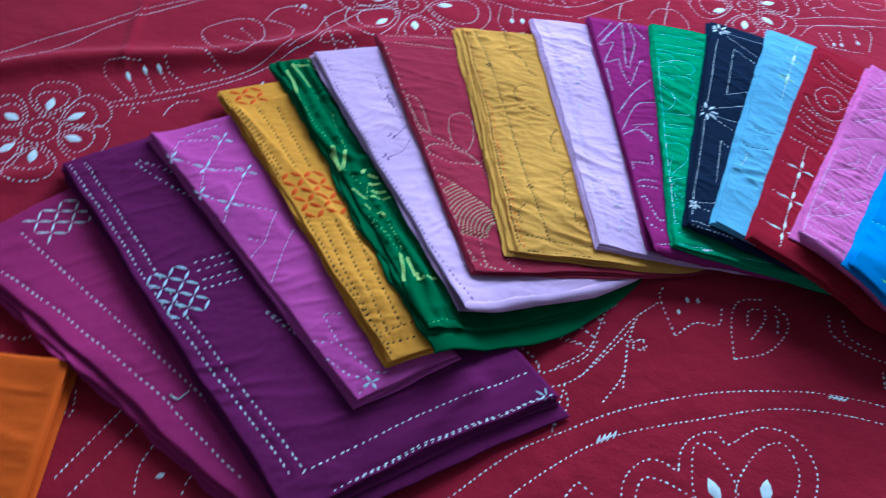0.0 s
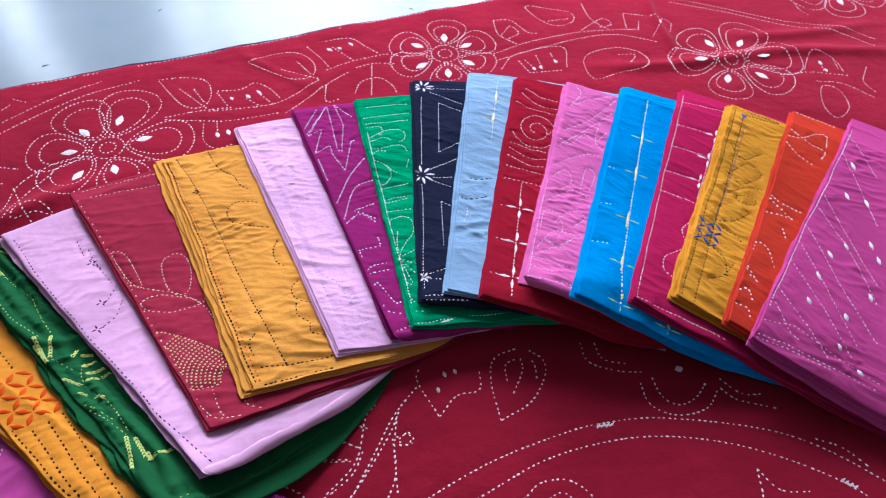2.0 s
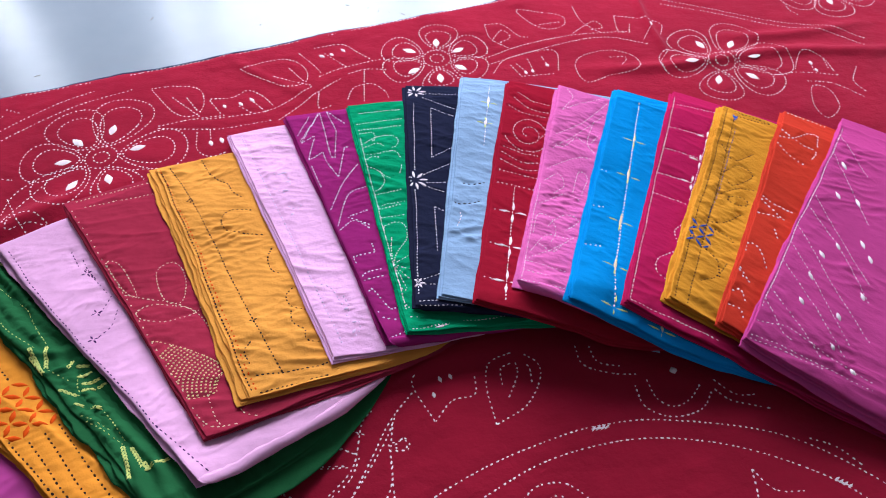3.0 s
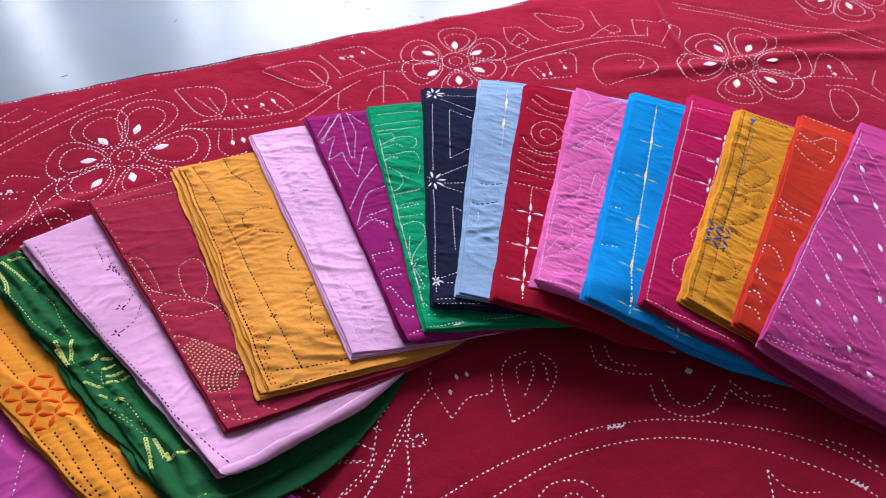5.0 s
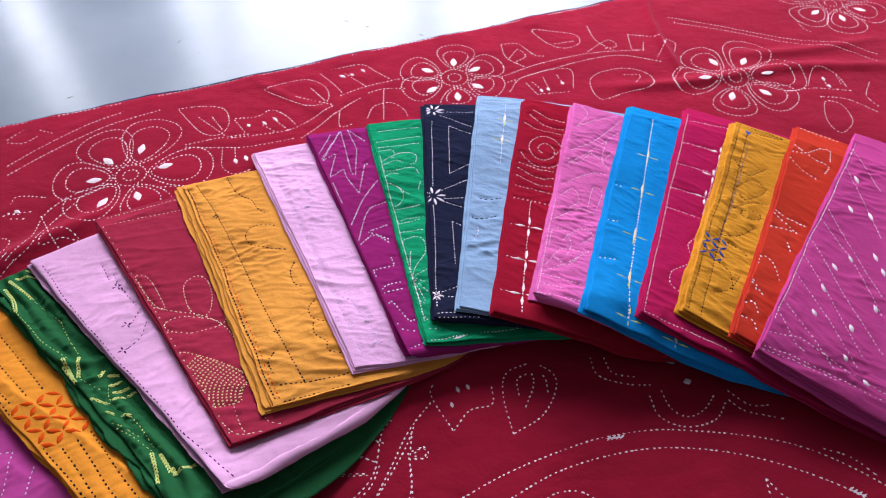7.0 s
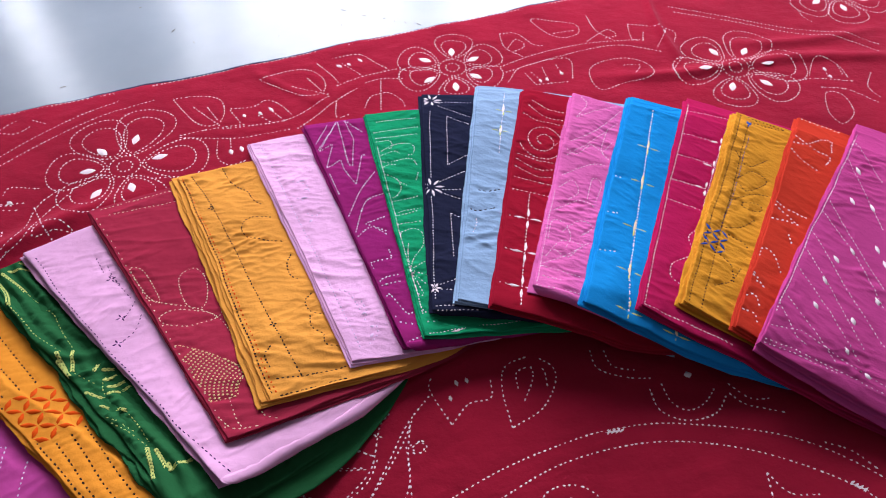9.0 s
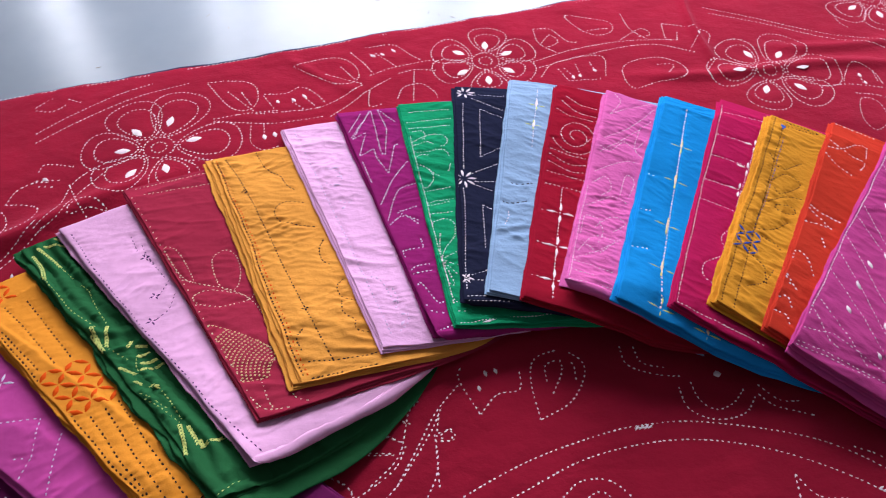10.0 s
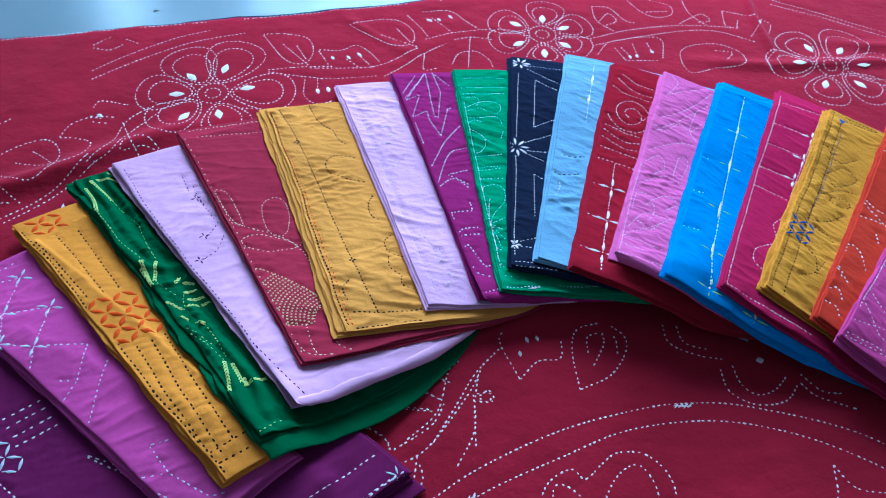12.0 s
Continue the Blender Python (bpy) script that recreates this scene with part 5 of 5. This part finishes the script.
running(black, [
    line((0.01, 0.342), (0.006, 0.211)),
    line((0.005, 0.179), (0.003, 0.039), (0.003, 0.019)),
    line((0.026, 0.37), (0.074, 0.368)),
    line((0.021, 0.354), (0.069, 0.333)),
    line((0.032, 0.333), (0.028, 0.237), (0.056, 0.259)),
    line((0.032, 0.333), (0.062, 0.319)),
    line((0.016, 0.205), (0.054, 0.23)),
    line((0.018, 0.191), (0.052, 0.196)),
    line((0.016, 0.186), (0.05, 0.173)),
    line((0.026, 0.153), (0.026, 0.083)),
    line((0.026, 0.153), (0.038, 0.146)),
    line((0.005, 0.04), (0.029, 0.054)),
    line((0.005, 0.036), (0.028, 0.036)),
    line((0.003, 0.01), (0.024, 0.013)),
    line((0.004, 0.003), (0.053, 0.009))], black.ob, WHITE, seed=33, pitch=0.0042, width=0.0012)
for sx, sy in ((0.037, 0.335), (0.034, 0.291),):
    star(ltblue, sx, sy, 0.012, 0.0022, ltblue.ob, YELLOW_THREAD, 4, 0, 0.12)
satin(ltblue, [(0.037, 0.348, 0.036, 0.33, 0.004), (0.035, 0.301, 0.034, 0.285, 0.004)], ltblue.ob, WHITE, "satin_stitch", "")
running(ltblue, [
    line((0.037, 0.377), (0.034, 0.246)),
    smooth_line([(0.01, 0.104), (0.013, 0.119), (0.011, 0.128)])], ltblue.ob, WHITE, seed=34, pitch=0.0048)
running(ltblue, [
    smooth_line([(0.003, 0.142), (0.007, 0.139), (0.021, 0.142), (0.036, 0.15)]),
    smooth_line([(0.011, 0.174), (0.025, 0.174), (0.04, 0.182)])], ltblue.ob, DARK_THREAD, seed=35, duty=0.75, width=0.0016)
running(red, [spiral_line(0.033, 0.28, 0.03, 2.2, 200, 1.25)], red.ob, WHITE, pitch=0.0045, width=0.0013, seed=36)
running(red, [
    smooth_line([(0.012, 0.36), (0.036, 0.348), (0.063, 0.347)]),
    smooth_line([(0.008, 0.349), (0.03, 0.331), (0.063, 0.331)]),
    smooth_line([(0.003, 0.329), (0.027, 0.318), (0.06, 0.321)]),
    smooth_line([(0.003, 0.246), (0.033, 0.24), (0.06, 0.244)]),
    smooth_line([(0.003, 0.235), (0.03, 0.224), (0.06, 0.233)]),
    smooth_line([(0.003, 0.221), (0.028, 0.211), (0.058, 0.218)]),
    line((0.003, 0.202), (0.052, 0.2)),
    line((0.003, 0.18), (0.054, 0.18)),
    line((0.024, 0.177), (0.025, 0.085), (0.028, 0.006)),
    line((0.003, 0.136), (0.014, 0.136)),
    line((0.003, 0.085), (0.014, 0.084)),
    line((0.003, 0.034), (0.015, 0.034)),
    line((0.037, 0.138), (0.056, 0.139)),
    smooth_line([(0.048, 0.275), (0.061, 0.302), (0.064, 0.316)])], red.ob, WHITE, seed=37, pitch=0.0048, width=0.0012)
for sx, sy in ((0.025, 0.136), (0.026, 0.084), (0.027, 0.033),):
    star(red, sx, sy, 0.016, 0.0036, red.ob, WHITE, 4, 0, 0.12)
running(pink, [
    smooth_line([(0.012, 0.358), (0.021, 0.344), (0.01, 0.313)]),
    smooth_line([(0.01, 0.313), (0.033, 0.336), (0.061, 0.36)]),
    smooth_line([(0.009, 0.263), (0.038, 0.297), (0.067, 0.352)]),
    smooth_line([(0.009, 0.233), (0.033, 0.271), (0.065, 0.324)]),
    smooth_line([(0.007, 0.244), (0.022, 0.242), (0.034, 0.266), (0.049, 0.259), (0.061, 0.279)]),
    smooth_line([(0.007, 0.194), (0.038, 0.227), (0.058, 0.232)]),
    smooth_line([(0.007, 0.172), (0.021, 0.19), (0.03, 0.173), (0.019, 0.154)]),
    smooth_line([(0.041, 0.164), (0.044, 0.203), (0.055, 0.198), (0.051, 0.164)]),
    smooth_line([(0.006, 0.131), (0.032, 0.159), (0.052, 0.154)]),
    smooth_line([(0.006, 0.085), (0.008, 0.114), (0.024, 0.116)]),
    smooth_line([(0.02, 0.101), (0.036, 0.125), (0.052, 0.121), (0.039, 0.1)]),
    smooth_line([(0.007, 0.058), (0.021, 0.087), (0.046, 0.09)]),
    smooth_line([(0.006, 0.046), (0.03, 0.069), (0.051, 0.096)]),
    smooth_line([(0.014, 0.071), (0.03, 0.065), (0.041, 0.083)]),
    line((0.004, 0.041), (0.049, 0.039)),
    line((0.003, 0.024), (0.03, 0.023)),
    line((0.003, 0.006), (0.05, 0.012)),
    smooth_line([(0.052, 0.304), (0.049, 0.261), (0.061, 0.245)]),
    smooth_line([(0.024, 0.112), (0.03, 0.096), (0.026, 0.076)]),
    line((0.003, 0.165), (0.003, 0.01))], pink.ob, PALE_PINK, seed=38, pitch=0.0042, width=0.0012)
running(blue, [
    line((0.033, 0.37), (0.037, 0.22), (0.04, 0.068), (0.046, 0.01)),
    line((0.003, 0.149), (0.02, 0.155)),
    line((0.003, 0.085), (0.025, 0.092)),
    line((0.003, 0.216), (0.015, 0.217))], blue.ob, WHITE, seed=39, pitch=0.005, width=0.0018)
for sx, sy in ((0.036, 0.288), (0.037, 0.22), (0.037, 0.139), (0.04, 0.068), (0.046, 0.012), (0.097, 0.01), (0.164, 0.013),):
    star(blue, sx, sy, 0.015, 0.0022, blue.ob, YELLOW_THREAD, 4, 0, 0.12)
satin(blue, [(0.035, 0.306, 0.036, 0.28, 0.0036), (0.036, 0.235, 0.037, 0.212, 0.0036), (0.037, 0.154, 0.037, 0.129, 0.0036), (0.039, 0.081, 0.04, 0.06, 0.0036), (0.096, 0.017, 0.098, 0.008, 0.0036)], blue.ob, CREAM, "satin_stitch", "")
running(crim, [
    line((0.003, 0.392), (0.003, 0.142), (0.003, 0.003)),
    line((0.003, 0.41), (0.066, 0.41)),
    line((0.003, 0.371), (0.062, 0.385)),
    line((0.004, 0.314), (0.022, 0.317)),
    line((0.003, 0.269), (0.05, 0.274)),
    line((0.004, 0.22), (0.047, 0.225)),
    line((0.003, 0.181), (0.046, 0.185)),
    line((0.059, 0.374), (0.046, 0.192)),
    smooth_line([(0.044, 0.152), (0.036, 0.133), (0.043, 0.115)]),
    smooth_line([(0.039, 0.101), (0.024, 0.081), (0.025, 0.062), (0.038, 0.056)]),
    line((0.003, 0.003), (0.052, 0.009), (0.095, 0.009)),
    line((0.055, 0.01), (0.101, 0.008)),
    line((0.022, 0.317), (0.051, 0.322))], crim.ob, WHITE, seed=40, pitch=0.0046, width=0.0012)
for sx, sy in ((0.054, 0.319), (0.05, 0.269), (0.045, 0.224),):
    star(crim, sx, sy, 0.014, 0.0036, crim.ob, WHITE, 4, 0, 0.12)
lattice(must2, 0.016, 0.111, 3, 4, 0.0095, 0.0032, must2.ob, NAVY_THREAD, 0)
running(must2, [
    line((0.007, 0.361), (0.006, 0.003)),
    line((0.018, 0.348), (0.02, 0.154), (0.02, 0.003)),
    line((0.016, 0.361), (0.065, 0.361)),
    line((0.021, 0.351), (0.066, 0.36)),
    smooth_line([(0.021, 0.228), (0.038, 0.253), (0.057, 0.245), (0.037, 0.213), (0.026, 0.22)]),
    smooth_line([(0.022, 0.186), (0.044, 0.212), (0.064, 0.221)]),
    smooth_line([(0.034, 0.189), (0.053, 0.198), (0.058, 0.19), (0.042, 0.182)], closed=True),
    smooth_line([(0.024, 0.137), (0.041, 0.15), (0.054, 0.172)]),
    smooth_line([(0.028, 0.13), (0.048, 0.126), (0.053, 0.119)]),
    smooth_line([(0.021, 0.095), (0.039, 0.085), (0.046, 0.061)]),
    smooth_line([(0.027, 0.045), (0.043, 0.063), (0.051, 0.09)]),
    line((0.028, 0.361), (0.031, 0.351)),
    smooth_line([(0.012, 0.279), (0.03, 0.258), (0.054, 0.288)])], must2.ob, DARK_THREAD, seed=41, pitch=0.0045, width=0.0018)
running(must2, [
    line((0.023, 0.322), (0.022, 0.186), (0.018, 0.111))], must2.ob, NAVY_THREAD, seed=42)
satin(must2, [(0.016, 0.351, 0.022, 0.339, 0.005), (0.018, 0.334, 0.022, 0.353, 0.005)], must2.ob, NAVY_THREAD, "satin_stitch", "")
running(orange, [
    smooth_line([(0.003, 0.349), (0.03, 0.337), (0.05, 0.335), (0.047, 0.314)]),
    smooth_line([(0.003, 0.32), (0.021, 0.305), (0.043, 0.299)]),
    smooth_line([(0.005, 0.411), (0.022, 0.411), (0.059, 0.411)]),
    smooth_line([(0.003, 0.334), (0.021, 0.343), (0.044, 0.375), (0.051, 0.342)]),
    smooth_line([(0.003, 0.211), (0.018, 0.206), (0.044, 0.206)]),
    line((0.003, 0.179), (0.037, 0.19)),
    smooth_line([(0.026, 0.166), (0.034, 0.152)]),
    smooth_line([(0.003, 0.112), (0.004, 0.126), (0.017, 0.124), (0.031, 0.1)]),
    line((0.003, 0.085), (0.02, 0.069)),
    line((0.003, 0.082), (0.013, 0.071)),
    smooth_line([(0.003, 0.048), (0.011, 0.055), (0.02, 0.04)]),
    smooth_line([(0.003, 0.027), (0.016, 0.029), (0.022, 0.018)]),
    line((0.003, 0.204), (0.034, 0.188))], orange.ob, WHITE, seed=43, pitch=0.0052, width=0.0018)
running(mag, [
    line((0.003, 0.343), (0.072, 0.234)),
    line((0.006, 0.248), (0.065, 0.176), (0.093, 0.145)),
    line((0.003, 0.227), (0.05, 0.183), (0.098, 0.121)),
    line((0.003, 0.187), (0.057, 0.124), (0.111, 0.07)),
    line((0.003, 0.156), (0.036, 0.122), (0.094, 0.055)),
    line((0.003, 0.124), (0.051, 0.082), (0.093, 0.039)),
    line((0.003, 0.079), (0.042, 0.05), (0.074, 0.024)),
    line((0.003, 0.061), (0.03, 0.03), (0.044, 0.027)),
    line((0.003, 0.387), (0.053, 0.317)),
    line((0.003, 0.39), (0.003, 0.21), (0.003, 0.056)),
    line((0.004, 0.412), (0.003, 0.227), (0.003, 0.045)),
    line((0.003, 0.027), (0.033, 0.041), (0.083, 0.031), (0.126, 0.027)),
    line((0.003, 0.007), (0.03, 0.015), (0.09, 0.018), (0.13, 0.019)),
    line((0.003, 0.003), (0.035, 0.011), (0.081, 0.014))], mag.ob, PALE_PINK, seed=44, pitch=0.005, width=0.0012)
satin(mag, [(0.017, 0.329, 0.026, 0.317, 0.005), (0.024, 0.27, 0.032, 0.258, 0.005), (0.048, 0.273, 0.055, 0.26, 0.005), (0.068, 0.207, 0.075, 0.196, 0.005), (0.045, 0.187, 0.052, 0.177, 0.005), (0.033, 0.163, 0.041, 0.154, 0.005), (0.031, 0.125, 0.038, 0.116, 0.005), (0.071, 0.09, 0.077, 0.081, 0.005), (0.032, 0.085, 0.039, 0.077, 0.005), (0.075, 0.048, 0.081, 0.041, 0.005), (0.086, 0.132, 0.092, 0.122, 0.005), (0.1, 0.031, 0.107, 0.026, 0.005), (0.081, 0.189, 0.087, 0.178, 0.005)], mag.ob, WHITE, "diamond_stitch", "")


# the cloth gives way where it is stitched
for piece in CLOTHS:
    piece.settle()
sheet = next(o for o in spread.children if o.name.startswith("sheet")).data
co = np.empty(len(sheet.vertices) * 3)
sheet.vertices.foreach_get("co", co)
co[2::3] -= sampled(SPREAD.groove, co[0::3], co[1::3]) * (co[2::3] > 0.002)
sheet.vertices.foreach_set("co", co)
sheet.update()


# ---- small things on the floor and cloth ----
def lint():
    """Crumbs and bits of thread on the bare floor."""
    rnd = np.random.RandomState(8)
    bm = bmesh.new()
    for x, y in ((0.37, 1.21), (0.40, 1.185), (0.43, 1.17), (0.345, 1.195), (0.36, 1.17), (0.46, 1.15), (0.48, 1.14), (0.13, 1.18), (0.10, 1.22), (0.26, 1.165), (-0.06, 1.115), (0.05, 1.3), (0.55, 1.25), (0.445, 1.16)):
        q, n = rnd.uniform(0, 3.14), rnd.uniform(0.003, 0.008)
        bmesh.ops.create_cube(bm, size=1.0, matrix=Matrix.Translation((x, y, -0.0034)) @ Euler((0, 0, q)).to_matrix().to_4x4() @ Matrix.Diagonal((n, 0.0008, 0.0006, 1)))
    me = bpy.data.meshes.new("lint")
    bm.to_mesh(me)
    bm.free()
    me.materials.append(LINT)
    return tagged(new("lint", me), "dark crumbs and thread ends on the floor", "lint", kind="stuff")


LINT = thread("lint_fibre", (0.24, 0.23, 0.22))
lint()


def loose_thread(surface, pts):
    """A fallen end of white thread lying on a folded cloth."""
    curve = smooth_line(pts, 8)
    p = surface.at(curve[:, 0], curve[:, 1])
    cu = bpy.data.curves.new("loose_thread", "CURVE")
    cu.dimensions, cu.bevel_depth, cu.bevel_resolution = "3D", 0.0007, 2
    sp = cu.splines.new("POLY")
    sp.points.add(len(p) - 1)
    for q, (x, y, z) in zip(sp.points, p):
        q.co = (x, y, z + 0.0007, 1)
    cu.materials.append(WHITE)
    ob = tagged(new("loose_thread", cu), "fallen end of white thread on a plum cloth", "thread")
    ob.matrix_world = surface.ob.matrix_world.copy()
    return ob


loose_thread(mauve, [(0.0255, 0.1752), (0.0272, 0.1676), (0.0342, 0.1675), (0.0389, 0.168)])
